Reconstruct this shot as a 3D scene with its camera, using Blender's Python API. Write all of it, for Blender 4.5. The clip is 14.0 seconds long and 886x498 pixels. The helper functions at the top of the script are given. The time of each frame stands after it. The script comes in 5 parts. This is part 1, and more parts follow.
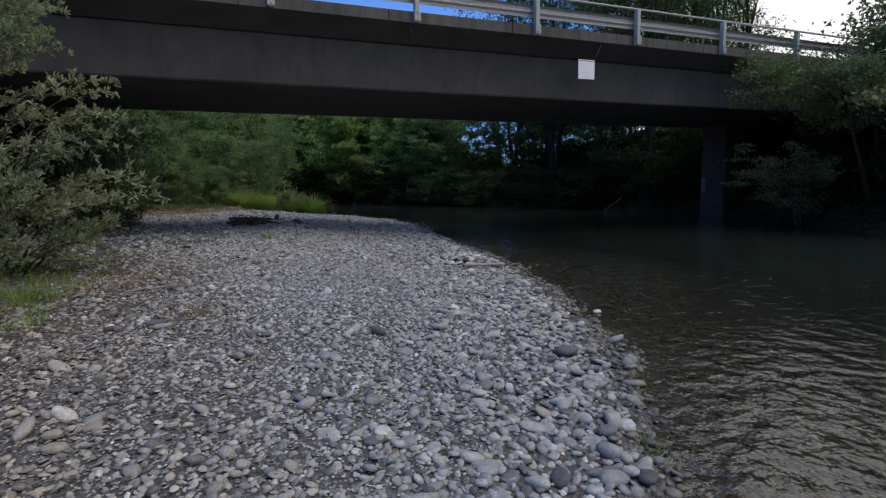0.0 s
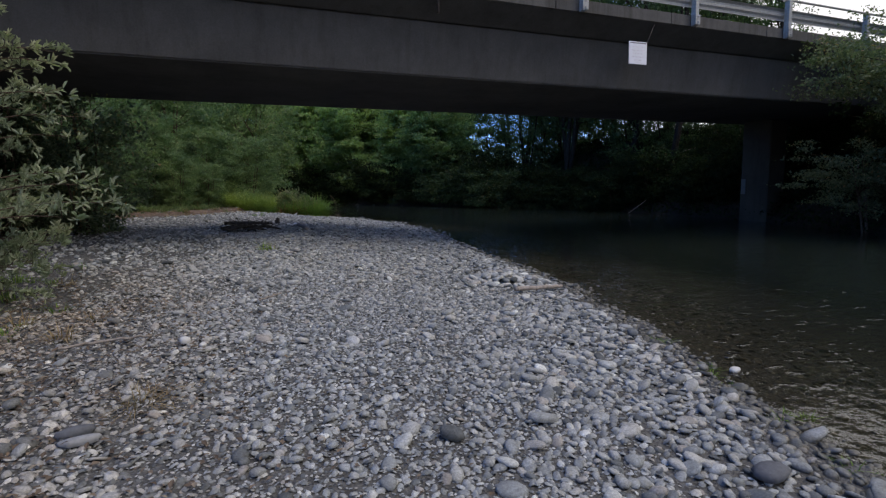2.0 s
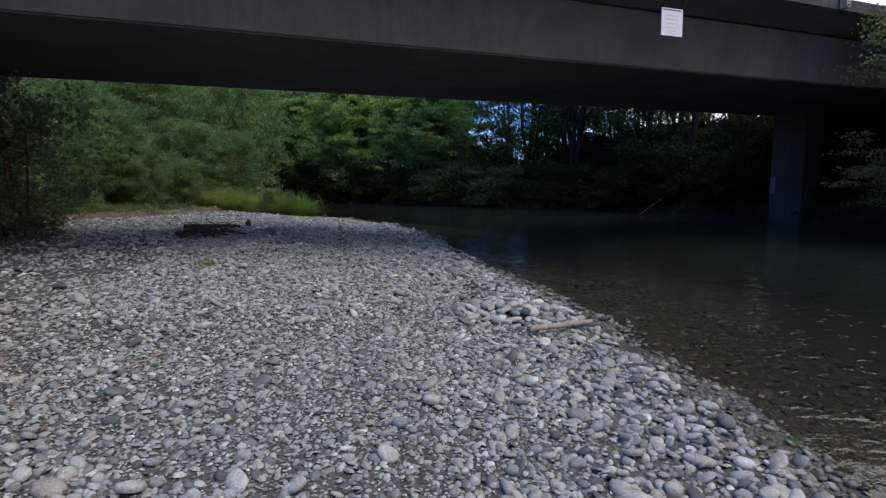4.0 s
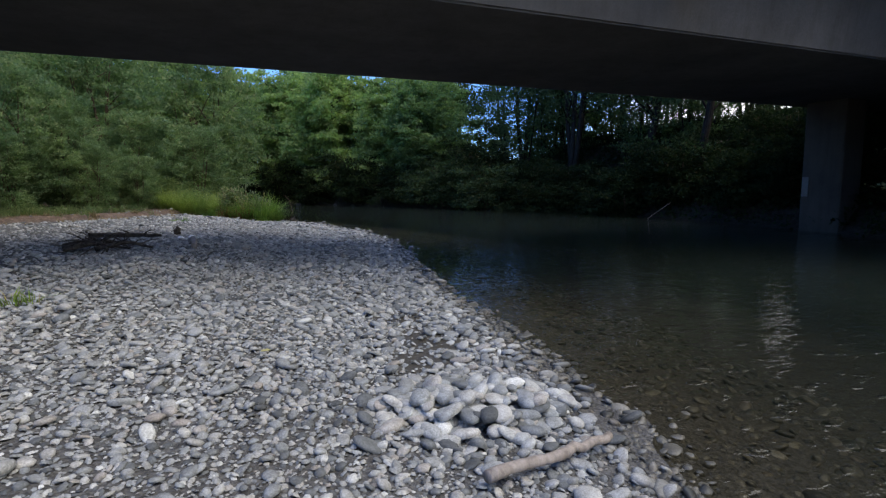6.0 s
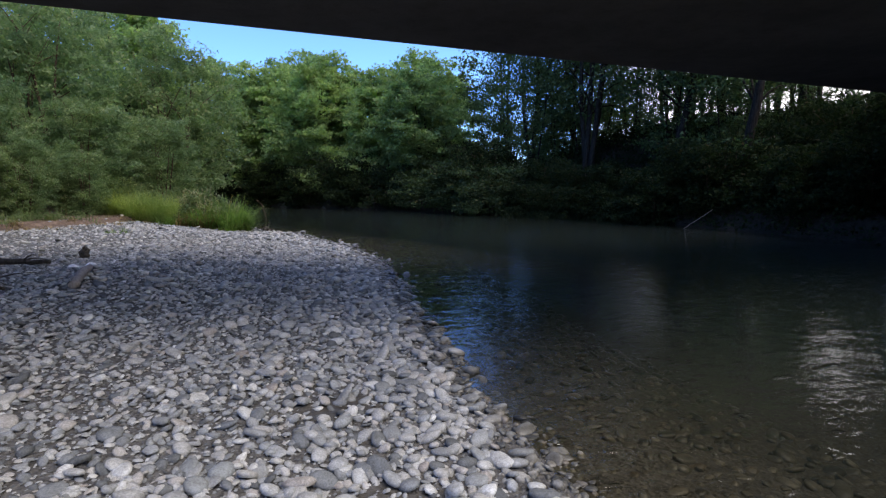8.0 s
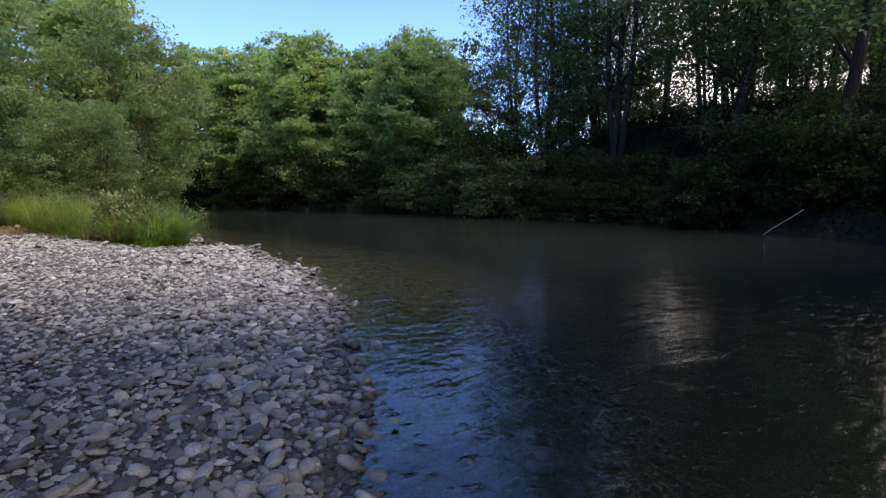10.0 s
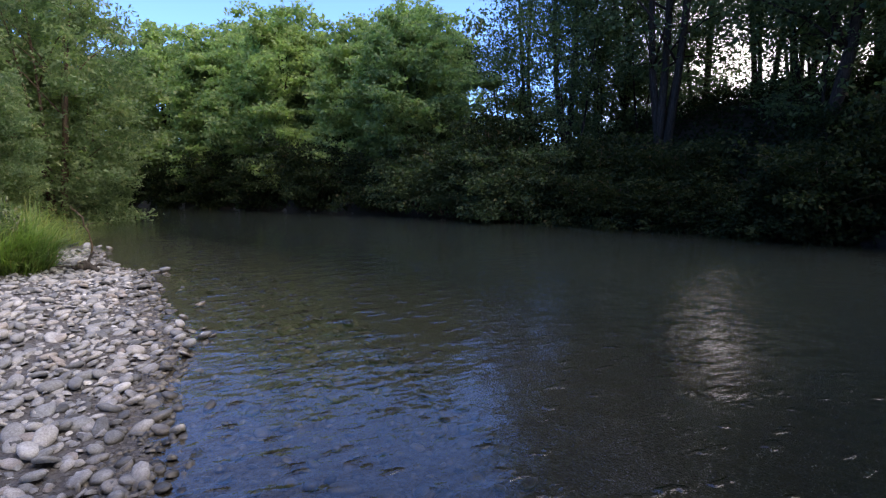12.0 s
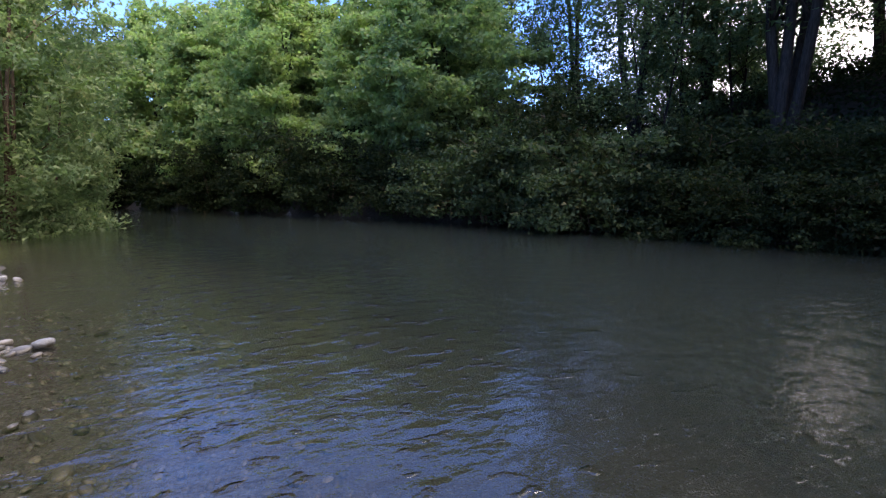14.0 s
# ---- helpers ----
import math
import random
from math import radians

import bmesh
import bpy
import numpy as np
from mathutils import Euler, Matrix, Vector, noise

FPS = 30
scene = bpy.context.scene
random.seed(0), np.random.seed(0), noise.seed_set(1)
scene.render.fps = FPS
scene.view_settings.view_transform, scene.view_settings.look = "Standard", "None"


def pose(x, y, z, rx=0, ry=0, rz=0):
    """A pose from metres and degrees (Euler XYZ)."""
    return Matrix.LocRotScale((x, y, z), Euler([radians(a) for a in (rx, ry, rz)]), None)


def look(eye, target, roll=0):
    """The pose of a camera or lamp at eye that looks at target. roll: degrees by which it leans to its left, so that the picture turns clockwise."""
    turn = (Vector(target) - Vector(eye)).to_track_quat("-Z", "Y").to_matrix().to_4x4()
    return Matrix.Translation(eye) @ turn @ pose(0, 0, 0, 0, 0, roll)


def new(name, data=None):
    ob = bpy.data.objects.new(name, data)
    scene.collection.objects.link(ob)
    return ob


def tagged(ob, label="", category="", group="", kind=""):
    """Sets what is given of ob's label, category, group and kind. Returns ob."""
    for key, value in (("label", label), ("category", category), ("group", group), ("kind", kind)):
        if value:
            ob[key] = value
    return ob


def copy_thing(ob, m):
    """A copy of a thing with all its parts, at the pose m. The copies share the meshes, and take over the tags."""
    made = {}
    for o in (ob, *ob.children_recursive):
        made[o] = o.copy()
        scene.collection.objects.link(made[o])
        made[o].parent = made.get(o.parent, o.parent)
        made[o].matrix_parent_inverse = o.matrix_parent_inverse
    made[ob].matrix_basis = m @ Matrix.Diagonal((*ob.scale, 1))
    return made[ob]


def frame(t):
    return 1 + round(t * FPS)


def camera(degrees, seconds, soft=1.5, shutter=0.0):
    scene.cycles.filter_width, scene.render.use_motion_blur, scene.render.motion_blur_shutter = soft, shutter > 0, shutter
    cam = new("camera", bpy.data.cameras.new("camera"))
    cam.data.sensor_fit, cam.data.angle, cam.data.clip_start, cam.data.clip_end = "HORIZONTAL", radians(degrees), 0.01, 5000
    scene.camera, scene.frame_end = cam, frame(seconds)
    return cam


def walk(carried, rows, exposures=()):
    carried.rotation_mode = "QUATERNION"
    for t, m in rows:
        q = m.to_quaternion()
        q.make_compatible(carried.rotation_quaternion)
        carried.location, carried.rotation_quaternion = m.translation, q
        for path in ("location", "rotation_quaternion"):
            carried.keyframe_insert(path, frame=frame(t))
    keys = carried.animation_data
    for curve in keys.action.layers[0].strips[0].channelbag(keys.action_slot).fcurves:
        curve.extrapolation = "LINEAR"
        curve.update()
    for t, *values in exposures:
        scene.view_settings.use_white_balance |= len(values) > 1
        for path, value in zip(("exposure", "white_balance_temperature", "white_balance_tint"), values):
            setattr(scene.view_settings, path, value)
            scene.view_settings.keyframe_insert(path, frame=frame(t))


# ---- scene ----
cam = camera(78.9, 14.0, soft=1.28)
PATH = [
    (0, (-2.484, 0.094, 1.664), (-1.733, 1.932, 1.425), -1.3),
    (0.5, (-2.413, 0.615, 1.69), (-1.66, 2.453, 1.45), -1.2),
    (1, (-2.344, 1.125, 1.698), (-1.592, 2.962, 1.457), -1.1),
    (1.5, (-2.316, 1.674, 1.725), (-1.564, 3.511, 1.483), -1.1),
    (2, (-2.323, 2.236, 1.719), (-1.57, 4.073, 1.478), -1.1),
    (2.5, (-2.244, 2.746, 1.702), (-1.49, 4.583, 1.461), -1.1),
    (2.7, (-2.172, 2.961, 1.699), (-1.417, 4.797, 1.456), -1.1),
    (4.8, (-0.628, 5.122, 1.718), (0.126, 6.958, 1.468), -0.9),
    (5, (-0.451, 5.36, 1.688), (0.306, 7.195, 1.441), -0.8),
    (5.5, (-0.019, 5.945, 1.684), (0.74, 7.779, 1.438), -0.9),
    (6, (0.347, 6.616, 1.656), (1.108, 8.45, 1.411), -0.8),
    (6.5, (0.631, 7.349, 1.621), (1.396, 9.181, 1.379), -0.8),
    (7, (0.881, 8.156, 1.619), (1.65, 9.987, 1.377), -0.8),
    (7.5, (1.18, 9.016, 1.645), (1.949, 10.846, 1.404), -1.0),
    (8, (1.513, 9.962, 1.731), (2.29, 11.789, 1.488), -0.6),
    (8.2, (1.659, 10.369, 1.747), (2.436, 12.196, 1.504), -0.5),
    (10.3, (3.692, 15.105, 1.635), (4.465, 16.932, 1.385), -1.3),
    (10.5, (3.863, 15.574, 1.625), (4.637, 17.401, 1.373), -1.2),
    (11, (4.341, 16.755, 1.583), (5.12, 18.579, 1.327), -1.1),
    (11.5, (4.868, 17.847, 1.585), (5.643, 19.672, 1.326), -1.1),
    (12, (5.335, 18.944, 1.570), (6.109, 20.770, 1.312), -1.1),
    (12.5, (5.698, 20.024, 1.561), (6.469, 21.851, 1.301), -1.2),
    (13, (5.946, 21.126, 1.559), (6.708, 22.957, 1.299), -1.2),
    (13.5, (6.100, 22.288, 1.544), (6.850, 24.124, 1.284), -1.2),
    (14, (6.191, 23.565, 1.561), (6.930, 25.405, 1.297), -1.3),
]
walk(cam, [(t, look(eye, target, roll)) for t, eye, target, roll in PATH],
     [(0, 0.18, 7000, 10), (2.5, 0.30, 7000, 10), (5, 0.63, 6950, 7), (8, 1.08, 7100, 13), (10.5, 1.38, 8300, 19), (12.5, 1.46, 7350, 20), (14, 1.82, 7450, 22)])

# ---- sky, sun ----
world = bpy.data.worlds.new("world")
scene.world = world
world.use_nodes = True
SUN_AZ, SUN_EL = radians(158), radians(66)      # azimuth clockwise from +y
wn = world.node_tree
sky = wn.nodes.new("ShaderNodeTexSky")
sky.sky_type = "NISHITA"
sky.sun_disc = False
sky.sun_elevation, sky.sun_rotation = SUN_EL, SUN_AZ
sky.dust_density, sky.air_density, sky.ozone_density = 0.0, 0.9, 6.0
# broken white cloud over the blue
cloud = wn.nodes.new("ShaderNodeTexNoise")
cloud.noise_dimensions = "4D"
cloud.inputs["W"].default_value = 3.0
cloud.inputs["Scale"].default_value, cloud.inputs["Detail"].default_value, cloud.inputs["Roughness"].default_value = 1.5, 5.0, 0.6
cover = wn.nodes.new("ShaderNodeMapRange")
for k, v in (("From Min", 0.45), ("From Max", 0.64), ("To Min", 0.0), ("To Max", 0.92)):
    cover.inputs[k].default_value = v
east = wn.nodes.new("ShaderNodeTexGradient")     # cloud thickens eastward; the unseen southern part is added to lift the shade
facing = wn.nodes.new("ShaderNodeMapping")
facing.inputs["Rotation"].default_value = (0, 0, radians(25))
wn.links.new(wn.nodes.new("ShaderNodeTexCoord").outputs["Generated"], facing.inputs["Vector"])
wn.links.new(facing.outputs[0], east.inputs["Vector"])
veil = wn.nodes.new("ShaderNodeMath")
veil.operation = "MULTIPLY_ADD"
veil.inputs[1].default_value = 0.9
wn.links.new(east.outputs["Fac"], veil.inputs[0])
puffs = wn.nodes.new("ShaderNodeMath")
puffs.operation = "MULTIPLY"
puffs.inputs[1].default_value = 0.62
wn.links.new(cloud.outputs["Fac"], puffs.inputs[0])
wn.links.new(puffs.outputs[0], veil.inputs[2])
wn.links.new(veil.outputs[0], cover.inputs["Value"])
skymix = wn.nodes.new("ShaderNodeMix")
skymix.data_type = "RGBA"
wn.links.new(cover.outputs[0], skymix.inputs[0])
clear = wn.nodes.new("ShaderNodeMix")
clear.data_type, clear.blend_type = "RGBA", "MULTIPLY"
clear.inputs[0].default_value = 1.0
clear.inputs[7].default_value = (0.62, 0.88, 1.30, 1)
wn.links.new(sky.outputs[0], clear.inputs[6])
wn.links.new(clear.outputs[2], skymix.inputs[6])
skymix.inputs[7].default_value = (7.0, 7.0, 7.3, 1)
wn.links.new(skymix.outputs[2], wn.nodes["Background"].inputs[0])
wn.nodes["Background"].inputs[1].default_value = 0.145
lamp = bpy.data.lights.new("sun", "SUN")
lamp.energy, lamp.angle, lamp.color = 1.3, radians(44), (1.0, 0.945, 0.87)
sun = new("sun", lamp)
toward = Vector((math.sin(SUN_AZ) * math.cos(SUN_EL), math.cos(SUN_AZ) * math.cos(SUN_EL), math.sin(SUN_EL)))
sun.matrix_world = look(toward * 60, (0, 0, 0))


# ---- materials ----
def mat(name):
    m = bpy.data.materials.new(name)
    m.use_nodes = True
    t = m.node_tree
    return m, t, t.nodes["Principled BSDF"]


def nd(t, kind, **values):
    n = t.nodes.new(kind)
    for k, v in values.items():
        n.inputs[k.replace("_", " ")].default_value = v
    return n


def noise_of(t, scale, detail=4.0, rough=0.55, vec=None):
    n = nd(t, "ShaderNodeTexNoise", Scale=scale, Detail=detail, Roughness=rough)
    if vec is not None:
        t.links.new(vec, n.inputs["Vector"])
    return n.outputs["Fac"]


def ramp(t, fac, stops, mode="LINEAR"):
    r = t.nodes.new("ShaderNodeValToRGB")
    e = r.color_ramp.elements
    r.color_ramp.interpolation = mode
    while len(e) < len(stops):
        e.new(0.5)
    for k, (p, c) in enumerate(stops):
        e[k].position, e[k].color = p, (*c, 1)
    t.links.new(fac, r.inputs[0])
    return r.outputs[0]


def mix(t, fac, a, b, mode="MIX"):
    m = t.nodes.new("ShaderNodeMix")
    m.data_type, m.blend_type = "RGBA", mode
    for sock, v in ((m.inputs[0], fac), (m.inputs[6], a), (m.inputs[7], b)):
        if hasattr(v, "links"):
            t.links.new(v, sock)
        elif isinstance(v, (int, float)):
            sock.default_value = v
        else:
            sock.default_value = (*v, 1)
    return m.outputs[2]


def bump(t, height, strength, distance, into):
    b = nd(t, "ShaderNodeBump", Strength=strength, Distance=distance)
    t.links.new(height, b.inputs["Height"])
    t.links.new(b.outputs[0], into.inputs["Normal"])
    return b


def place_of(t):
    return t.nodes.new("ShaderNodeNewGeometry").outputs["Position"]


def plain(name, colour, rough=0.6, scale=12.0, spread=0.15):
    m, t, p = mat(name)
    n = noise_of(t, scale, 5, 0.65, place_of(t))
    lo, hi = tuple(v * (1 - spread) for v in colour), tuple(min(1, v * (1 + spread)) for v in colour)
    t.links.new(ramp(t, n, [(0.3, lo), (0.7, hi)]), p.inputs["Base Color"])
    p.inputs["Roughness"].default_value = rough
    p.inputs["Specular IOR Level"].default_value = 0.25 if rough < 0.9 else 0.08
    bump(t, n, 0.2, 0.01, p)
    return m


def stone_material(name, per_object, tone=1.03):
    m, t, p = mat(name)
    geo = t.nodes.new("ShaderNodeNewGeometry")
    rnd = t.nodes.new("ShaderNodeObjectInfo").outputs["Random"] if per_object else geo.outputs["Random Per Island"]
    base = ramp(t, rnd, [(0.0, (0.08, 0.085, 0.09)), (0.14, (0.155, 0.164, 0.173)), (0.4, (0.275, 0.283, 0.292)), (0.58, (0.33, 0.325, 0.318)),
                         (0.72, (0.205, 0.219, 0.231)), (0.84, (0.43, 0.43, 0.425)), (0.93, (0.27, 0.245, 0.228)), (0.985, (0.42, 0.425, 0.425)), (1.0, (0.58, 0.58, 0.57))])
    grain = noise_of(t, 90, 6, 0.7, geo.outputs["Position"])
    blot = noise_of(t, 14, 3, 0.5, geo.outputs["Position"])
    c = mix(t, 1.0, base, ramp(t, grain, [(0.3, (0.62, 0.62, 0.62)), (0.7, (1.40, 1.40, 1.40))]), "MULTIPLY")
    c = mix(t, 1.0, c, ramp(t, blot, [(0.35, (0.8, 0.79, 0.77)), (0.65, (1.12, 1.12, 1.12))]), "MULTIPLY")
    hue = noise_of(t, 0.16, 2, 0.5, geo.outputs["Position"])
    c = mix(t, 1.0, c, ramp(t, hue, [(0.42, (0.98 * tone, tone, 0.99 * tone)), (0.6, (tone, tone, 0.955 * tone))]), "MULTIPLY")
    # brown silt washed over the stones under the near willow
    sep = t.nodes.new("ShaderNodeSeparateXYZ")
    t.links.new(geo.outputs["Position"], sep.inputs[0])
    inland = nd(t, "ShaderNodeMapRange", From_Min=-2.0, From_Max=-4.0, To_Min=0.0, To_Max=0.85)
    t.links.new(sep.outputs["X"], inland.inputs["Value"])
    early = nd(t, "ShaderNodeMapRange", From_Min=13.0, From_Max=9.0, To_Min=0.0, To_Max=1.0)
    t.links.new(sep.outputs["Y"], early.inputs["Value"])
    patchy = ramp(t, noise_of(t, 1.1, 4, 0.65, geo.outputs["Position"]), [(0.35, (0.15, 0.15, 0.15)), (0.6, (1.0, 1.0, 1.0))])
    silt = nd(t, "ShaderNodeMath")
    silt.operation = "MULTIPLY"
    t.links.new(inland.outputs[0], silt.inputs[0])
    t.links.new(early.outputs[0], silt.inputs[1])
    silty = nd(t, "ShaderNodeMath")
    silty.operation = "MULTIPLY"
    t.links.new(silt.outputs[0], silty.inputs[0])
    t.links.new(patchy, silty.inputs[1])
    c = mix(t, silty.outputs[0], c, mix(t, 1.0, c, (1.02, 0.84, 0.68), "MULTIPLY"))
    # stones at the waterline and below are wet: darker and browner, with algae
    wet = nd(t, "ShaderNodeMapRange", From_Min=0.062, From_Max=0.026, To_Min=0.0, To_Max=1.0)
    t.links.new(sep.outputs["Z"], wet.inputs["Value"])
    c = mix(t, wet.outputs[0], c, mix(t, 1.0, c, (0.40, 0.375, 0.33), "MULTIPLY"))
    t.links.new(c, p.inputs["Base Color"])
    rg = nd(t, "ShaderNodeMapRange", From_Min=0.0, From_Max=1.0, To_Min=0.82, To_Max=0.30)
    t.links.new(wet.outputs[0], rg.inputs["Value"])
    t.links.new(rg.outputs[0], p.inputs["Roughness"])
    p.inputs["Specular IOR Level"].default_value = 0.3
    bump(t, grain, 0.25, 0.006, p)
    return m


M_STONE = stone_material("river_stone", False)
M_STONE_PIECE = stone_material("river_stone_single", True)
M_PALE_STONE = stone_material("pale_dry_cobble", True, 1.16)


def ground_material():
    m, t, p = mat("ground_soil")
    pos = place_of(t)
    big = noise_of(t, 0.7, 4, 0.6, pos)
    fine = noise_of(t, 35, 6, 0.7, pos)
    v = nd(t, "ShaderNodeTexVoronoi", Scale=48.0)
    t.links.new(pos, v.inputs["Vector"])
    v.inputs["Randomness"].default_value = 1.0
    # gravel under the stones, darkened so the gaps read as shadowed crevices
    gravel = mix(t, 0.65, ramp(t, fine, [(0.3, (0.04, 0.039, 0.037)), (0.7, (0.15, 0.145, 0.138))]), ramp(t, v.outputs["Color"], [(0.1, (0.035, 0.035, 0.035)), (0.9, (0.20, 0.198, 0.192))]))
    silt = ramp(t, fine, [(0.3, (0.060, 0.055, 0.048)), (0.7, (0.10, 0.092, 0.08))])
    c = mix(t, ramp(t, big, [(0.42, (0, 0, 0)), (0.6, (1, 1, 1))]), gravel, mix(t, 0.35, gravel, silt))
    sep = t.nodes.new("ShaderNodeSeparateXYZ")
    t.links.new(pos, sep.inputs[0])
    # leaf litter and dry soil on the banks above the gravel
    dry = nd(t, "ShaderNodeMapRange", From_Min=0.56, From_Max=0.85)
    t.links.new(sep.outputs["Z"], dry.inputs["Value"])
    litter = ramp(t, noise_of(t, 9, 6, 0.7, pos), [(0.3, (0.022, 0.018, 0.013)), (0.55, (0.06, 0.046, 0.032)), (0.75, (0.12, 0.092, 0.062))])
    c = mix(t, dry.outputs[0], c, litter)
    # silt and algae on the bed, darkened with depth for light lost in water
    deep = nd(t, "ShaderNodeMapRange", From_Min=-0.02, From_Max=-0.75)
    t.links.new(sep.outputs["Z"], deep.inputs["Value"])
    bed = ramp(t, noise_of(t, 4, 6, 0.75, pos), [(0.3, (0.043, 0.035, 0.022)), (0.7, (0.106, 0.084, 0.054))])
    c = mix(t, deep.outputs[0], c, bed)
    # reddish dry earth behind the bar
    earth = t.nodes.new("ShaderNodeAttribute")
    earth.attribute_name = "earth"
    c = mix(t, earth.outputs["Fac"], c, ramp(t, noise_of(t, 6, 6, 0.7, pos), [(0.3, (0.06, 0.043, 0.032)), (0.55, (0.15, 0.105, 0.078)), (0.75, (0.26, 0.19, 0.145))]))
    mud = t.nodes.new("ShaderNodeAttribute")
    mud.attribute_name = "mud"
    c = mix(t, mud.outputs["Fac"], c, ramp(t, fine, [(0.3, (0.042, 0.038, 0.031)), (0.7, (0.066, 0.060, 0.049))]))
    t.links.new(c, p.inputs["Base Color"])
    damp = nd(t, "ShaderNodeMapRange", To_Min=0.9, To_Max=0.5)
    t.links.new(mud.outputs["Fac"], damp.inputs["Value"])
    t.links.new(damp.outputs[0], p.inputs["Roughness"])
    p.inputs["Specular IOR Level"].default_value = 0.2
    h = mix(t, 0.5, fine, v.outputs["Distance"])
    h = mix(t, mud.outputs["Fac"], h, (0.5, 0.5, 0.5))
    bump(t, h, 1.0, 0.03, p)
    return m


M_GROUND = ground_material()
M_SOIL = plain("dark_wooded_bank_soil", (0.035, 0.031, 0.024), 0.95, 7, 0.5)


def water_material():
    m, t, p = mat("river_water")
    t.nodes.remove(p)
    out = t.nodes["Material Output"]
    pos = place_of(t)
    mp = nd(t, "ShaderNodeMapping")
    mp.inputs["Rotation"].default_value = (0, 0, radians(-25))
    mp.inputs["Scale"].default_value = (0.68, 1.25, 1.0)
    t.links.new(pos, mp.inputs["Vector"])
    w1 = noise_of(t, 2.1, 2, 0.45, mp.outputs[0])
    w2 = noise_of(t, 8.0, 3, 0.55, mp.outputs[0])
    crest = ramp(t, noise_of(t, 2.8, 2, 0.5, mp.outputs[0]), [(0.52, (0, 0, 0)), (0.62, (0.35, 0.35, 0.35)), (0.74, (1, 1, 1))])
    h = mix(t, 0.30, mix(t, 0.38, w1, w2), crest)
    # scattered short steep wavelets
    fleck = ramp(t, noise_of(t, 5.5, 2, 0.5, mp.outputs[0]), [(0.61, (0, 0, 0)), (0.69, (1, 1, 1))])
    h = mix(t, 0.36, h, fleck, "ADD")
    riffle = t.nodes.new("ShaderNodeAttribute")
    riffle.attribute_name = "riffle"
    # over the shallow riffle the water is choppy in all directions
    chop = noise_of(t, 3.8, 4, 0.52, pos)
    choppy = nd(t, "ShaderNodeMapRange", From_Min=0.26, From_Max=0.42, To_Min=0.0, To_Max=0.88)
    t.links.new(riffle.outputs["Fac"], choppy.inputs["Value"])
    h = mix(t, choppy.outputs[0], h, chop)
    tall = t.nodes.new("ShaderNodeMath")
    tall.operation = "MULTIPLY"
    t.links.new(h, tall.inputs[0])
    t.links.new(riffle.outputs["Fac"], tall.inputs[1])
    b = nd(t, "ShaderNodeBump", Strength=1.0, Distance=0.10)
    t.links.new(tall.outputs[0], b.inputs["Height"])
    fr = nd(t, "ShaderNodeFresnel", IOR=1.55)
    t.links.new(b.outputs[0], fr.inputs["Normal"])
    tr = nd(t, "ShaderNodeBsdfTransparent")
    tr.inputs["Color"].default_value = (0.79, 0.77, 0.68, 1)
    mud = nd(t, "ShaderNodeBsdfDiffuse")
    mud.inputs["Color"].default_value = (0.022, 0.031, 0.0255, 1)
    gl = nd(t, "ShaderNodeBsdfGlossy", Roughness=0.014)
    gl.inputs["Color"].default_value = (1, 1, 1, 1)
    t.links.new(b.outputs[0], gl.inputs["Normal"])
    body = t.nodes.new("ShaderNodeMixShader")
    murk = t.nodes.new("ShaderNodeAttribute")
    murk.attribute_name = "turbidity"
    t.links.new(murk.outputs["Fac"], body.inputs[0])
    t.links.new(tr.outputs[0], body.inputs[1])
    t.links.new(mud.outputs[0], body.inputs[2])
    s = t.nodes.new("ShaderNodeMixShader")
    t.links.new(fr.outputs[0], s.inputs[0])
    t.links.new(body.outputs[0], s.inputs[1])
    t.links.new(gl.outputs[0], s.inputs[2])
    t.links.new(s.outputs[0], out.inputs["Surface"])
    return m


M_WATER = water_material()


def concrete_material(name, tone, streak=0.85):
    m, t, p = mat(name)
    pos = place_of(t)
    fine = noise_of(t, 30, 6, 0.7, pos)
    big = noise_of(t, 0.9, 5, 0.65, pos)
    mp = nd(t, "ShaderNodeMapping")
    mp.inputs["Scale"].default_value = (2.2, 2.2, 0.12)
    t.links.new(pos, mp.inputs["Vector"])
    run = noise_of(t, 2.0, 5, 0.7, mp.outputs[0])
    c = ramp(t, big, [(0.3, tuple(v * 0.75 for v in tone)), (0.7, tuple(v * 1.15 for v in tone))])
    c = mix(t, 1.0, c, ramp(t, fine, [(0.3, (0.85, 0.85, 0.85)), (0.7, (1.1, 1.1, 1.1))]), "MULTIPLY")
    c = mix(t, 1.0, c, ramp(t, run, [(0.32, (streak, 0.98 * streak, 0.96 * streak)), (0.52, (1.0, 1.0, 1.0))]), "MULTIPLY")
    t.links.new(c, p.inputs["Base Color"])
    p.inputs["Roughness"].default_value = 0.9
    p.inputs["Specular IOR Level"].default_value = 0.12
    bump(t, fine, 0.3, 0.01, p)
    return m


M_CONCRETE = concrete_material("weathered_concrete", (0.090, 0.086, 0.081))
# brown column concrete with run stains, its tone lowered for the shade there
M_COLUMN = concrete_material("column_concrete_shade_tone", (0.078, 0.066, 0.053))
M_EDGE = concrete_material("deck_edge_concrete", (0.115, 0.108, 0.100), 0.6)


def metal_material(name, colour, rough, metal=0.9):
    m, t, p = mat(name)
    pos = place_of(t)
    n = noise_of(t, 18, 5, 0.65, pos)
    c = mix(t, 1.0, colour, ramp(t, n, [(0.35, (0.75, 0.73, 0.7)), (0.7, (1.1, 1.1, 1.1))]), "MULTIPLY")
    t.links.new(c, p.inputs["Base Color"])
    p.inputs["Roughness"].default_value, p.inputs["Metallic"].default_value = rough, metal
    return m


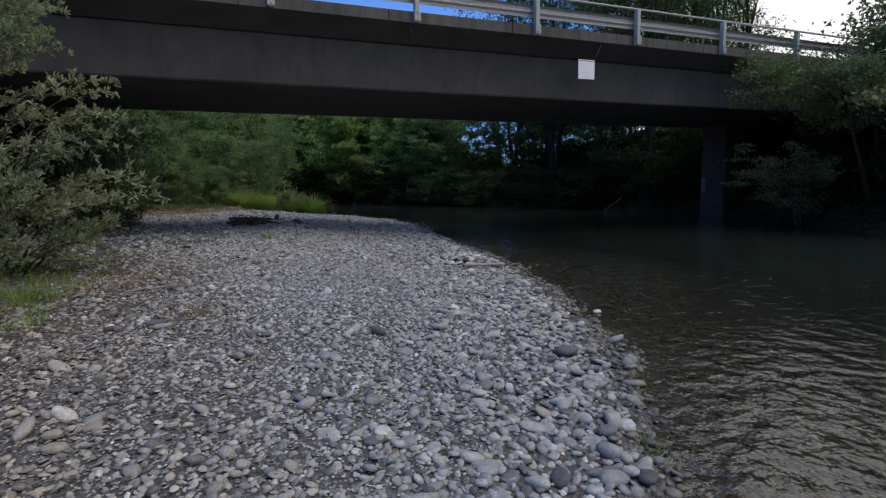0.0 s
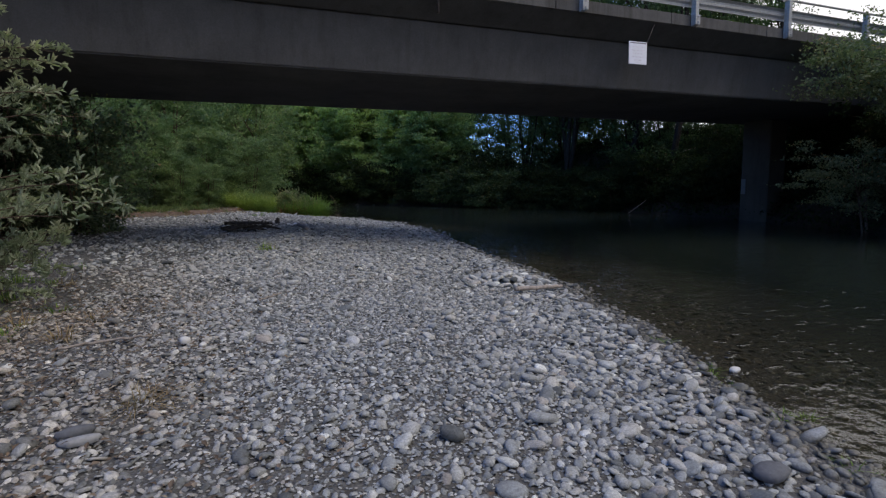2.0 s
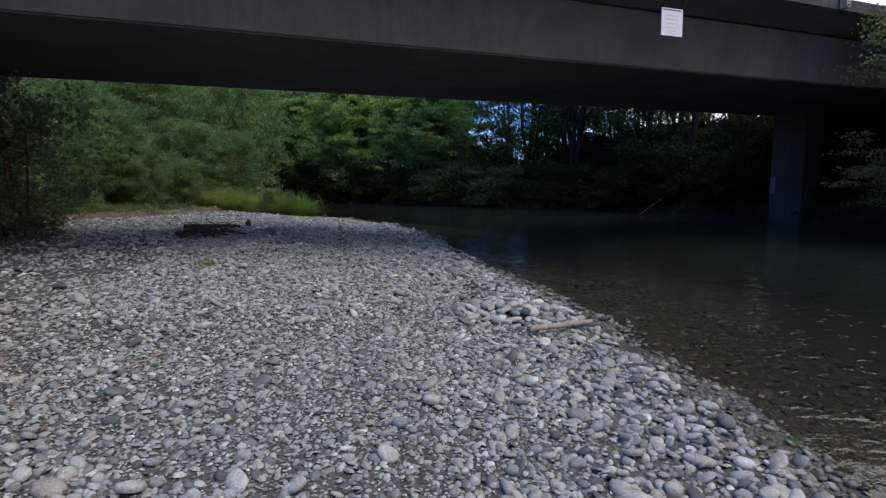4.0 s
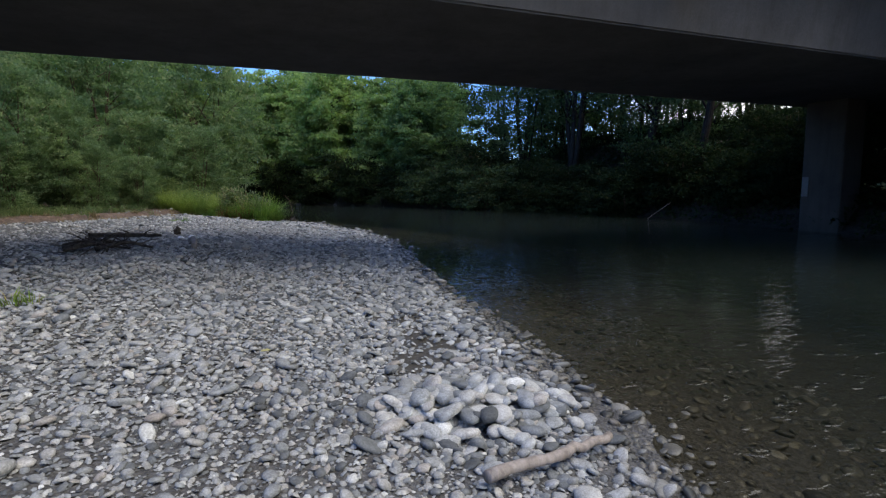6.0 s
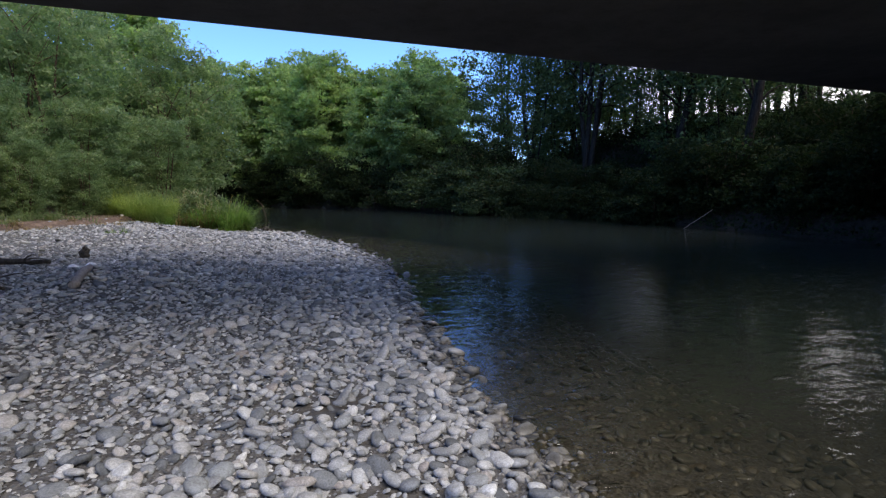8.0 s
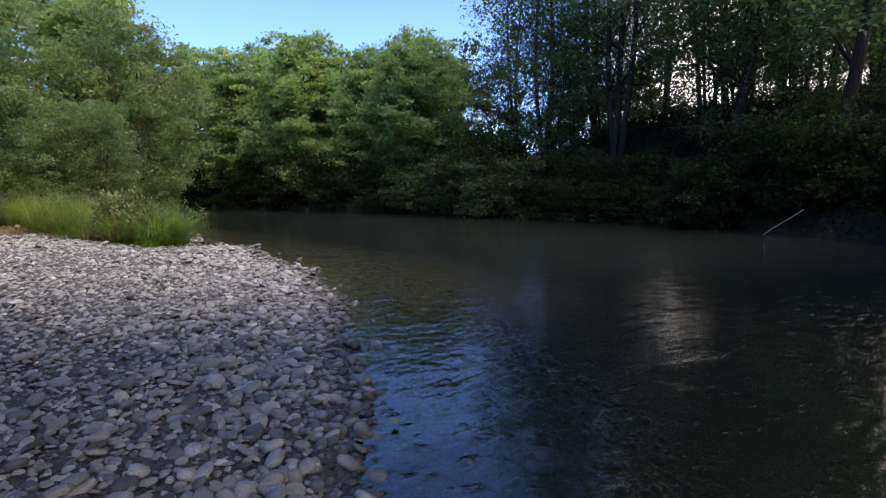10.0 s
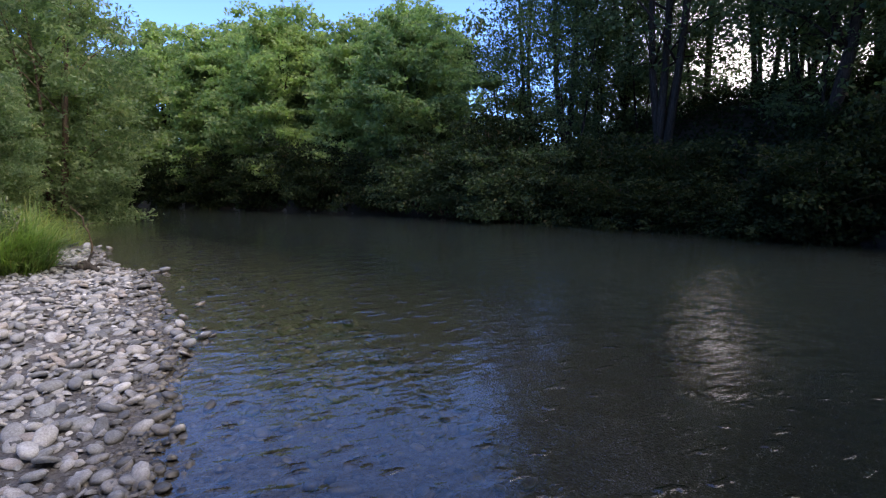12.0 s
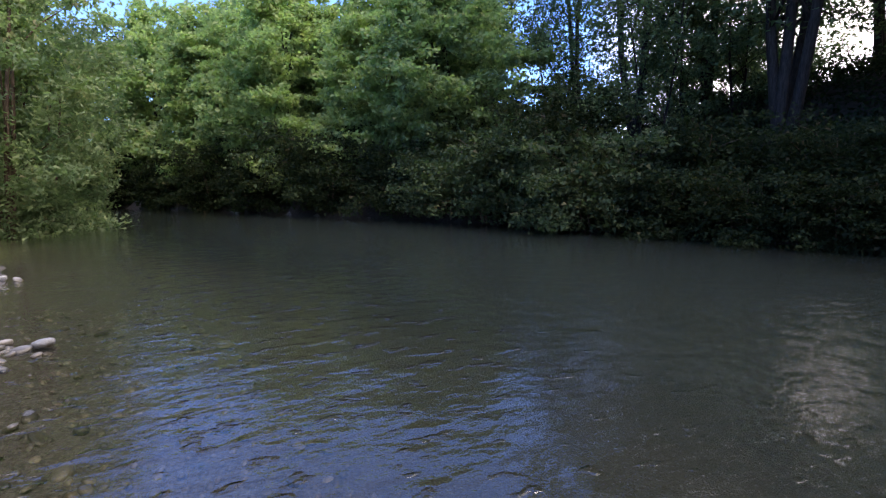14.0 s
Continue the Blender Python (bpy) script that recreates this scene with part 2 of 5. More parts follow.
M_GALV = metal_material("galvanised_steel", (0.36, 0.37, 0.375), 0.55, 0.5)
M_POSTWOOD = metal_material("painted_post", (0.40, 0.40, 0.38), 0.8, 0.0)
M_WIRE = metal_material("rusty_rod", (0.10, 0.08, 0.07), 0.7, 0.5)


M_SIGN = plain("white_board", (0.80, 0.78, 0.80), 0.5, 6, 0.05)
M_SIGNHEAD = plain("faded_dark_print", (0.20, 0.17, 0.18), 0.6, 20)
M_SIGNINK = plain("faded_print", (0.77, 0.73, 0.755), 0.6, 20)
M_GAUGE = plain("pale_plate", (0.15, 0.145, 0.13), 0.6, 10)
M_PAPER = plain("white_scrap", (0.75, 0.75, 0.74), 0.7, 20, 0.1)
M_ASPHALT = plain("asphalt", (0.05, 0.05, 0.05), 0.9, 60, 0.3)


def bark_material(name, dark, light):
    m, t, p = mat(name)
    pos = place_of(t)
    mp = nd(t, "ShaderNodeMapping")
    mp.inputs["Scale"].default_value = (9, 9, 1.6)
    t.links.new(pos, mp.inputs["Vector"])
    n = noise_of(t, 2.5, 6, 0.7, mp.outputs[0])
    t.links.new(ramp(t, n, [(0.35, dark), (0.65, light)]), p.inputs["Base Color"])
    p.inputs["Roughness"].default_value = 0.9
    p.inputs["Specular IOR Level"].default_value = 0.12
    bump(t, n, 0.7, 0.02, p)
    return m


M_BARK = bark_material("alder_bark", (0.016, 0.013, 0.010), (0.045, 0.038, 0.031))
M_BARK_BROWN = bark_material("willow_bark", (0.05, 0.035, 0.025), (0.15, 0.11, 0.08))
M_DRIFT = bark_material("bleached_driftwood", (0.17, 0.145, 0.125), (0.33, 0.29, 0.255))
M_PALELOG = bark_material("peeled_driftwood", (0.22, 0.19, 0.165), (0.38, 0.33, 0.29))
M_CHAR = bark_material("dark_wet_wood", (0.022, 0.020, 0.018), (0.085, 0.078, 0.07))


def leaf_material(name, dark, light, odd, through_share=0.35, gloss=0.18):
    m, t, p = mat(name)
    geo = t.nodes.new("ShaderNodeNewGeometry")
    c = ramp(t, geo.outputs["Random Per Island"], [(0.0, dark), (0.5, tuple((a + b) / 2 for a, b in zip(dark, light))), (0.93, light), (1.0, odd)])
    n = noise_of(t, 0.75, 4, 0.6, geo.outputs["Position"])
    c = mix(t, 1.0, c, ramp(t, n, [(0.32, (0.68, 0.78, 0.80)), (0.68, (1.30, 1.20, 1.0))]), "MULTIPLY")
    t.links.new(c, p.inputs["Base Color"])
    p.inputs["Roughness"].default_value = 0.65
    p.inputs["Specular IOR Level"].default_value = gloss
    tl = t.nodes.new("ShaderNodeBsdfTranslucent")
    t.links.new(mix(t, 1.0, c, (1.07, 1.40, 0.84), "MULTIPLY"), tl.inputs["Color"])
    s = nd(t, "ShaderNodeMixShader", Fac=through_share)
    t.links.new(p.outputs[0], s.inputs[1])
    t.links.new(tl.outputs[0], s.inputs[2])
    t.links.new(s.outputs[0], t.nodes["Material Output"].inputs["Surface"])
    return m


M_ALDER = leaf_material("alder_leaves", (0.115, 0.175, 0.090), (0.20, 0.285, 0.145), (0.26, 0.28, 0.14), 0.54)
# alder green darkened in colour so crowns read as silhouettes against the sky
M_TALL = leaf_material("alder_leaves_dark_silhouette", (0.045, 0.075, 0.042), (0.095, 0.140, 0.072), (0.13, 0.15, 0.075), 0.42, 0.08)
M_BRIGHT = leaf_material("maple_leaves", (0.195, 0.265, 0.128), (0.305, 0.385, 0.19), (0.36, 0.38, 0.19), 0.56)
M_WILLOW = leaf_material("willow_leaves", (0.118, 0.172, 0.098), (0.205, 0.27, 0.155), (0.27, 0.27, 0.17), 0.48)
M_NEARWILLOW = leaf_material("near_willow_leaves", (0.18, 0.20, 0.145), (0.40, 0.42, 0.325), (0.56, 0.55, 0.46))
# leaf greens darkened in two steps: the bank's shade is put into the colour
M_DARKLEAF = leaf_material("shrub_leaves_painted_shade", (0.013, 0.022, 0.012), (0.034, 0.051, 0.025), (0.06, 0.05, 0.029), 0.35, 0.04)
M_MIDLEAF = leaf_material("leaves_painted_half_shade", (0.030, 0.050, 0.027), (0.072, 0.108, 0.052), (0.13, 0.12, 0.06), 0.4)
M_RIGHTLEAF = leaf_material("bank_tree_leaves", (0.075, 0.10, 0.062), (0.19, 0.215, 0.135), (0.30, 0.19, 0.10))
M_GRASS = leaf_material("grass_blades", (0.15, 0.19, 0.06), (0.28, 0.34, 0.11), (0.42, 0.38, 0.18), 0.38)
M_SEDGE = leaf_material("sedge_blades", (0.10, 0.16, 0.045), (0.22, 0.31, 0.09), (0.34, 0.24, 0.13), 0.38)
M_STALK = leaf_material("brown_stalks", (0.13, 0.075, 0.04), (0.24, 0.15, 0.08), (0.32, 0.22, 0.12), 0.2)
M_WEED = leaf_material("weed_leaves", (0.085, 0.12, 0.055), (0.19, 0.235, 0.115), (0.27, 0.24, 0.15), 0.35)
M_SEED = leaf_material("pale_seed_heads", (0.15, 0.17, 0.09), (0.26, 0.28, 0.17), (0.36, 0.37, 0.26), 0.2)
M_STRAW = leaf_material("dry_grass", (0.17, 0.12, 0.075), (0.31, 0.235, 0.15), (0.40, 0.33, 0.22), 0.2)
M_LITTER = leaf_material("dead_leaves", (0.085, 0.062, 0.05), (0.17, 0.13, 0.108), (0.26, 0.215, 0.18), 0.1)
M_FALLEN = plain("yellow_leaf", (0.32, 0.30, 0.14), 0.7, 40)


# ---- mesh helpers ----
def mesh_from(name, verts, faces, material, smooth=True):
    """verts (n, 3); faces: arrays (m, k) of one or more sizes k."""
    me = bpy.data.meshes.new(name)
    verts = np.asarray(verts, dtype=np.float32)
    faces = [np.asarray(f, dtype=np.int32) for f in faces if len(f)]
    me.vertices.add(len(verts))
    me.vertices.foreach_set("co", verts.ravel())
    loops = np.concatenate([f.ravel() for f in faces])
    totals = np.concatenate([np.full(len(f), f.shape[1], dtype=np.int32) for f in faces])
    me.loops.add(len(loops))
    me.loops.foreach_set("vertex_index", loops)
    me.polygons.add(len(totals))
    me.polygons.foreach_set("loop_start", np.concatenate([[0], np.cumsum(totals)[:-1]]).astype(np.int32))
    me.polygons.foreach_set("use_smooth", np.full(len(totals), smooth, dtype=bool))
    me.update(calc_edges=True)
    me.materials.append(material)
    return me


def thing(name, label, category, group="", kind="", at=(0, 0, 0)):
    ob = new(name)
    ob.location = at
    return tagged(ob, label, category, group, kind)


def mpart(name, me, parent, label=""):
    ob = new(name, me)
    ob.parent = parent
    return tagged(ob, label) if label else ob


def part(name, bm, material, parent, label=""):
    me = bpy.data.meshes.new(name)
    bm.to_mesh(me)
    bm.free()
    me.materials.append(material)
    return mpart(name, me, parent, label)


def box(x0, x1, y0, y1, z0, z1, bevel=0.0):
    bm = bmesh.new()
    bmesh.ops.create_cube(bm, size=1.0, matrix=Matrix.Translation(((x0 + x1) / 2, (y0 + y1) / 2, (z0 + z1) / 2)) @ Matrix.Diagonal((x1 - x0, y1 - y0, z1 - z0, 1)))
    if bevel:
        bmesh.ops.bevel(bm, geom=bm.edges[:], offset=bevel, segments=2, affect="EDGES", profile=0.6)
    return bm


def tube_arrays(points, radii, sides=7, start=0):
    """A closed tapered tube along the points: verts, quads, end tris."""
    pts = np.asarray(points, float)
    tang = np.gradient(pts, axis=0)
    tang /= np.linalg.norm(tang, axis=1)[:, None] + 1e-9
    ref = np.array([0.31, 0.95, 0.05]) if abs(tang[0][2]) > 0.6 else np.array([0.0, 0.05, 1.0])
    a = np.cross(tang, ref)
    a /= np.linalg.norm(a, axis=1)[:, None] + 1e-9
    b = np.cross(tang, a)
    th = np.linspace(0, 2 * np.pi, sides, endpoint=False)
    ring = pts[:, None] + np.asarray(radii)[:, None, None] * (np.cos(th)[None, :, None] * a[:, None] + np.sin(th)[None, :, None] * b[:, None])
    v = np.concatenate([ring.reshape(-1, 3), pts[:1], pts[-1:]])
    n = len(pts)
    i = np.arange(n - 1)[:, None] * sides
    k = np.arange(sides)[None]
    q = np.stack([i + k, i + (k + 1) % sides, i + sides + (k + 1) % sides, i + sides + k], -1).reshape(-1, 4)
    k = np.arange(sides)
    e0 = np.stack([np.full(sides, n * sides), (k + 1) % sides, k], -1)
    e1 = np.stack([np.full(sides, n * sides + 1), (n - 1) * sides + k, (n - 1) * sides + (k + 1) % sides], -1)
    return v, q + start, np.concatenate([e0, e1]) + start


class Pile:
    """Gathers arrays into one mesh."""

    def __init__(self):
        self.v, self.f, self.n = [], {}, 0

    def add(self, v, *faces):
        for f in faces:
            f = np.asarray(f)
            self.f.setdefault(f.shape[1], []).append(f + self.n)
        self.v.append(v)
        self.n += len(v)

    def tube(self, points, radii, sides=7):
        v, q, e = tube_arrays(points, radii, sides)
        self.add(v, q, e)

    def mesh(self, name, material, smooth=True):
        return mesh_from(name, np.concatenate(self.v), [np.concatenate(f) for f in self.f.values()], material, smooth)


def unit(a):
    return a / (np.linalg.norm(a, axis=-1, keepdims=True) + 1e-9)


def leaves(rng, centres, spread, per, size, width=0.5, droop=0.2, up=0.8, three=False):
    """Bent four-cornered leaves scattered round the centres: verts, quads."""
    n = len(centres) * per
    c = np.repeat(centres, per, axis=0) + rng.normal(size=(n, 3)) * np.repeat(np.broadcast_to(spread, (len(centres), 3)), per, axis=0)
    nrm = unit(rng.normal(size=(n, 3)) + np.array([0, 0, up * 1.6]))
    d = rng.normal(size=(n, 3)) + np.array([0, 0, -droop * 2])
    d = unit(d - (d * nrm).sum(1, keepdims=True) * nrm)
    s = np.cross(nrm, d)
    L = size * rng.uniform(0.6, 1.3, (n, 1))
    W = L * width
    a, tip = c - d * L / 2, c + d * L / 2 - nrm * L * 0.12
    mid = (a + c) / 2 if three else c
    l, r = mid + s * W / 2 + nrm * L * 0.06, mid - s * W / 2 + nrm * L * 0.06
    if three:
        return np.stack([l, tip, r], 1).reshape(-1, 3) , np.arange(n * 3).reshape(-1, 3)
    return np.stack([a, l, tip, r], 1).reshape(-1, 3), np.arange(n * 4).reshape(-1, 4)


def curve_pts(a, b, bend, n=5):
    t = np.linspace(0, 1, n)[:, None]
    return np.asarray(a) * (1 - t) + np.asarray(b) * t + np.asarray(bend) * (4 * t * (1 - t))


# ---- ground, river ----
SHORE_Y = [-60, -20, 0, 2.1, 2.9, 3.4, 4.15, 5.1, 6.0, 6.8, 9, 11, 13, 15, 17, 19.5, 22, 24.5, 26.5, 28.8, 29.9, 30.9, 32.6, 34.3, 36, 40, 50, 62, 90, 200]
SHORE_X = [-25, -12, -1.8, -0.35, 0.26, 0.56, 1.07, 1.40, 1.77, 2.02, 2.75, 3.15, 3.4, 3.62, 4.05, 4.5, 4.85, 4.92, 4.62, 4.25, 4.02, 3.45, 2.88, 2.8, 2.2, 0.6, -3.5, -12, -35, -120]
BANK_Y = [-60, -20, -5, 5, 9, 14, 18, 24, 28, 32, 36.5, 43, 50, 56, 62, 68, 90, 200]
BANK_X = [-4, 5, 10.5, 13, 14.2, 16.2, 17.7, 18.3, 17.9, 16.8, 15.4, 12.6, 8.6, 5.6, 2.0, -2.5, -22, -105]


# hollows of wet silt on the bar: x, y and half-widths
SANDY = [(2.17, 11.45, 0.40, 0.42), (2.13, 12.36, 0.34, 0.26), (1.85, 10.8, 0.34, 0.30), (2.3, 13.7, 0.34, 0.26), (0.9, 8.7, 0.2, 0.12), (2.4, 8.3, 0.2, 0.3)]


def soft_lookup(y, ys, xs):
    return (np.interp(y - 0.9, ys, xs) + np.interp(y, ys, xs) * 2 + np.interp(y + 0.9, ys, xs)) / 4


def smooth01(v):
    v = np.clip(v, 0, 1)
    return v * v * (3 - 2 * v)


def wavy(x, y):
    return (np.sin(x * 1.7 + y * 0.6) * np.sin(y * 1.3 - x * 0.4) + 0.6 * np.sin(x * 3.9 + 1.1 + y) * np.sin(y * 3.3 + 0.4)) * 0.5


LIP_Y = [24, 26, 28.7, 30.1, 32.4, 34.5, 40]
LIP_X = [-11, -7.6, -3.9, -2.3, -1.1, -0.2, -0.2]


def behind_lip(x, y):
    """Metres behind the low eroded earth lip at the back of the bar."""
    return np.where(y > 25.5, np.interp(y, LIP_Y, LIP_X) - x + 0.18 * wavy(x * 2.2, y * 2.2), -5.0)


def ground_height(x, y):
    x, y = np.asarray(x, float), np.asarray(y, float)
    d = soft_lookup(y, SHORE_Y, SHORE_X) - x            # metres onto the gravel bar
    d = d + 0.12 * wavy(x * 1.6, y * 1.6)
    bar = 0.105 * np.clip(d, 0, 4.6) + 0.012 * np.clip(d - 4.6, 0, 30) + 0.03 * wavy(x, y) * smooth01(d / 1.5)
    bar = bar + 1.6 * smooth01((d - 11) / 6) + 0.25 * smooth01((y - 32.5) / 5) * smooth01(d / 3)
    bar = bar + 0.17 * smooth01(behind_lip(x, y) / 0.3) * smooth01((y - 25.5) / 2)
    bed = -0.10 * np.clip(-d, 0, 4) - 0.19 * np.clip(-d - 4, 0, 4.5) + 0.03 * wavy(x, y)
    e = x - soft_lookup(y, BANK_Y, BANK_X)              # metres onto the wooded bank
    bank_h = 0.8 + 3.1 * smooth01((48 - y) / 14)
    rise = 0.7 * smooth01(e / 0.9) + bank_h * smooth01((e - 0.3) / 9.5) + 0.06 * wavy(x * 0.8, y * 0.8) * smooth01(e)
    low = np.where(e > 0, 0.0, np.maximum(bed, -0.35 * np.clip(-e, 0, 9)))
    z = np.where(d > 0, bar, np.where(e > 0, rise, low))
    # road embankments behind the two ends of the bridge
    road = smooth01((26 - np.abs(y - 16) * 2.6) / 12)
    for r in (5.5 * road * smooth01((x - 20.5) / 7), 5.5 * road * smooth01((-10.5 - x) / 3)):
        z = np.where(r > 0.01, np.maximum(z, r), z)
    return z


def graded(lo, a, b, hi, fine, growth=1.16):
    mid = list(np.arange(a, b, fine))
    left, s, v = [], fine, a
    while v > lo:
        s *= growth
        v -= s
        left.append(v)
    right, s, v = [], fine, mid[-1]
    while v < hi:
        s *= growth
        v += s
        right.append(v)
    return np.array(left[::-1] + mid + right)


gx, gy = graded(-900, -9, 21, 900, 0.2), graded(-900, 0, 38, 900, 0.2)
GX, GY = np.meshgrid(gx, gy)
GZ = ground_height(GX, GY)
i = (np.arange(len(gy) - 1)[:, None] * len(gx) + np.arange(len(gx) - 1)[None]).ravel()
ground = new("ground", mesh_from("ground", np.stack([GX, GY, GZ], -1).reshape(-1, 3), [np.stack([i, i + 1, i + 1 + len(gx), i + len(gx)], -1)], M_GROUND))
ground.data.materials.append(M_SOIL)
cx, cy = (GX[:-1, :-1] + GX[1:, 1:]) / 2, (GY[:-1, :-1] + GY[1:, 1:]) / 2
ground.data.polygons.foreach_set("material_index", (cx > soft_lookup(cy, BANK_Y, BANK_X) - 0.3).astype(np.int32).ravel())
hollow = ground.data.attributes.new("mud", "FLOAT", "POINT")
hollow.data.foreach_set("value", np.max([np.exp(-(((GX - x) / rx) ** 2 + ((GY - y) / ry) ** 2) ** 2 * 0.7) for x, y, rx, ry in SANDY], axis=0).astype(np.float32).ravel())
earth = ground.data.attributes.new("earth", "FLOAT", "POINT")
earth.data.foreach_set("value", (smooth01((behind_lip(GX, GY) + 0.25) / 0.4) * smooth01((GY - 25.5) / 2)).astype(np.float32).ravel())
tagged(ground, "grey river gravel bar with shallow bed and wooded earth banks", "ground", kind="structure")

wx, wy = graded(-160, -3, 20, 60, 0.4), graded(-90, 0, 40, 230, 0.4)
WX, WY = np.meshgrid(wx, wy)
i = (np.arange(len(wy) - 1)[:, None] * len(wx) + np.arange(len(wx) - 1)[None]).ravel()
water = new("water", mesh_from("water", np.stack([WX, WY, 0 * WX], -1).reshape(-1, 3), [np.stack([i, i + 1, i + 1 + len(wx), i + len(wx)], -1)], M_WATER))
turbid = water.data.attributes.new("turbidity", "FLOAT", "POINT")
turbid.data.foreach_set("value", (1 - np.exp(-np.clip(-ground_height(WX, WY), 0, 5) * 2.0)).astype(np.float32).ravel())
riff = water.data.attributes.new("riffle", "FLOAT", "POINT")
rf = 0.25 + 0.34 * smooth01((5.6 - WY) / 3.0) * smooth01((9 - WX) / 6) + 0.22 * np.exp(-((WX - 11.5) / 2.5) ** 2 - ((WY - 27) / 5.0) ** 2) + 0.2 * np.exp(-((WX - 14.5) / 3.0) ** 2 - ((WY - 20) / 3.5) ** 2) + 0.14 * np.exp(-((WX - 9.5) / 4.0) ** 2 - ((WY - 8) / 4.0) ** 2) + 0.12 * np.clip(wavy(WX * 0.35, WY * 0.3), 0, 1)
riff.data.foreach_set("value", rf.astype(np.float32).ravel())
tagged(water, "clear dark green rippled river water over stones", "river", kind="structure")


# ---- bridge ----
def build_bridge():
    br = thing("bridge", "weathered grey concrete road bridge with steel guardrail over the river", "bridge", at=(5, 16, 0))
    o = Matrix.Translation((-5, -16, 0))

    def p(name, bm, material, label="", parent=None):
        if parent is None:
            bmesh.ops.transform(bm, matrix=o, verts=bm.verts)
        return part(name, bm, material, parent or br, label)

    X0, X1 = -15.0, 27.0
    br.rotation_euler = (0, 0.0065, 0)      # slight fall towards the far bank
    # box girder with slightly sloping sides
    bm = bmesh.new()
    prof = [(13.42, 4.0), (18.62, 4.0), (18.74, 5.10), (13.25, 5.10)]
    a = [bm.verts.new((X0, y, z)) for y, z in prof]
    b = [bm.verts.new((X1, y, z)) for y, z in prof]
    for k in range(4):
        bm.faces.new((a[k], a[(k + 1) % 4], b[(k + 1) % 4], b[k]))
    bm.faces.new(a[::-1])
    bm.faces.new(b)
    bmesh.ops.recalc_face_normals(bm, faces=bm.faces)
    bmesh.ops.bevel(bm, geom=[e for e in bm.edges if abs(e.verts[0].co.x - e.verts[1].co.x) > 1], offset=0.03, segments=2, affect="EDGES")
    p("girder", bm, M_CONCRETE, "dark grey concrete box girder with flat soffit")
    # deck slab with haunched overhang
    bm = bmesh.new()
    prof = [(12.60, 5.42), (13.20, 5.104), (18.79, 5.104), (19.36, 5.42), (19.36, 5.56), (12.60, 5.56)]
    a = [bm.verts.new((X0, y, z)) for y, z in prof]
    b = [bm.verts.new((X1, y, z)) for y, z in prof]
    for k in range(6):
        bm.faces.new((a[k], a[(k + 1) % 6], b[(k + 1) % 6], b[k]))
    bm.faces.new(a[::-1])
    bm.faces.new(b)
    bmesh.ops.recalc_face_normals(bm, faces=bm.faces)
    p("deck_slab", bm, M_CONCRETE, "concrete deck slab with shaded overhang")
    p("road_surface", box(X0, X1, 12.85, 19.11, 5.564, 5.60), M_ASPHALT, "worn asphalt road surface")
    # edge kerbs, cast in lengths with open joints
    for y0, y1 in ((12.555, 12.845), (19.115, 19.405)):
        x = X0
        while x < X1 - 0.1:
            p("kerb", box(x + 0.008, x + 3.262, y0, y1, 5.43, 5.69, 0.012), M_EDGE, "pale stained concrete kerb")
            x += 3.27
    # guardrails
    for y, s in ((12.54, -1), (19.42, 1)):
        for k in range(-4, 7):
            x = 5.27 + 3.27 * k
            bm = box(-0.055, 0.055, -0.07, 0.07, 5.42, 6.36, 0.012)
            post = part("guardrail_post", bm, M_POSTWOOD, br, "pale grey upright post")
            post.location = (x - 5, y + s * 0.075 - 16, 0)
            pl = part("base_plate", box(-0.075, 0.075, -0.012, 0.012, 5.44, 5.66, 0.004), M_GALV, post)
            pl.location = (0, s * 0.083, 0)
            for bz in (5.49, 5.61):
                bm = bmesh.new()
                bmesh.ops.create_cone(bm, cap_ends=True, segments=8, radius1=0.018, radius2=0.016, depth=0.03, matrix=Matrix.Translation((0, s * 0.105, bz)) @ Matrix.Rotation(radians(90), 4, "X"))
                part("bolt", bm, M_GALV, post)
        # corrugated beam rail on the road side of the posts
        prof = [(0.0, 0.155), (0.02, 0.15), (0.075, 0.11), (0.075, 0.06), (0.02, 0.02), (0.02, -0.02), (0.075, -0.06), (0.075, -0.11), (0.02, -0.15), (0.0, -0.155)]
        yb = y - s * 0.004
        pts = [(yb - s * dy, 6.02 + dz) for dy, dz in prof] + [(yb - s * (dy + 0.006), 6.02 + dz) for dy, dz in prof[::-1]]
        v = np.array([(xx - 5, yy - 16, zz) for xx in (X0, X1) for yy, zz in pts])
        n = len(pts)
        k = np.arange(n)
        q = np.stack([k, (k + 1) % n, n + (k + 1) % n, n + k], -1)
        mpart("beam_rail", mesh_from("beam_rail", v, [q], M_GALV, False), br, "galvanised corrugated beam rail")
        pile = Pile()
        pile.tube([(X0 - 5, y + s * 0.07 - 16, 6.385), (7 - 5, y + s * 0.07 - 16, 6.385), (X1 - 5, y + s * 0.07 - 16, 6.385)], [0.03] * 3, 10)
        mpart("top_rail", pile.mesh("top_rail", M_GALV), br, "thin steel pipe handrail")
    # drain stain pipe under the kerb
    pile = Pile()
    pile.tube([(1.93 - 5, 12.70 - 16, 5.46), (1.93 - 5, 12.70 - 16, 5.10)], [0.03, 0.03], 8)
    mpart("drain_pipe", pile.mesh("drain_pipe", M_WIRE), br, "short dark drain pipe")
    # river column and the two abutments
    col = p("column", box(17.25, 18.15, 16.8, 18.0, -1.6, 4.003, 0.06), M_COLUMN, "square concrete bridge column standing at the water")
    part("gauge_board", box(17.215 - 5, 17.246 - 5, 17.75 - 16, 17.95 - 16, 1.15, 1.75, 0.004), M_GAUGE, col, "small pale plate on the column")
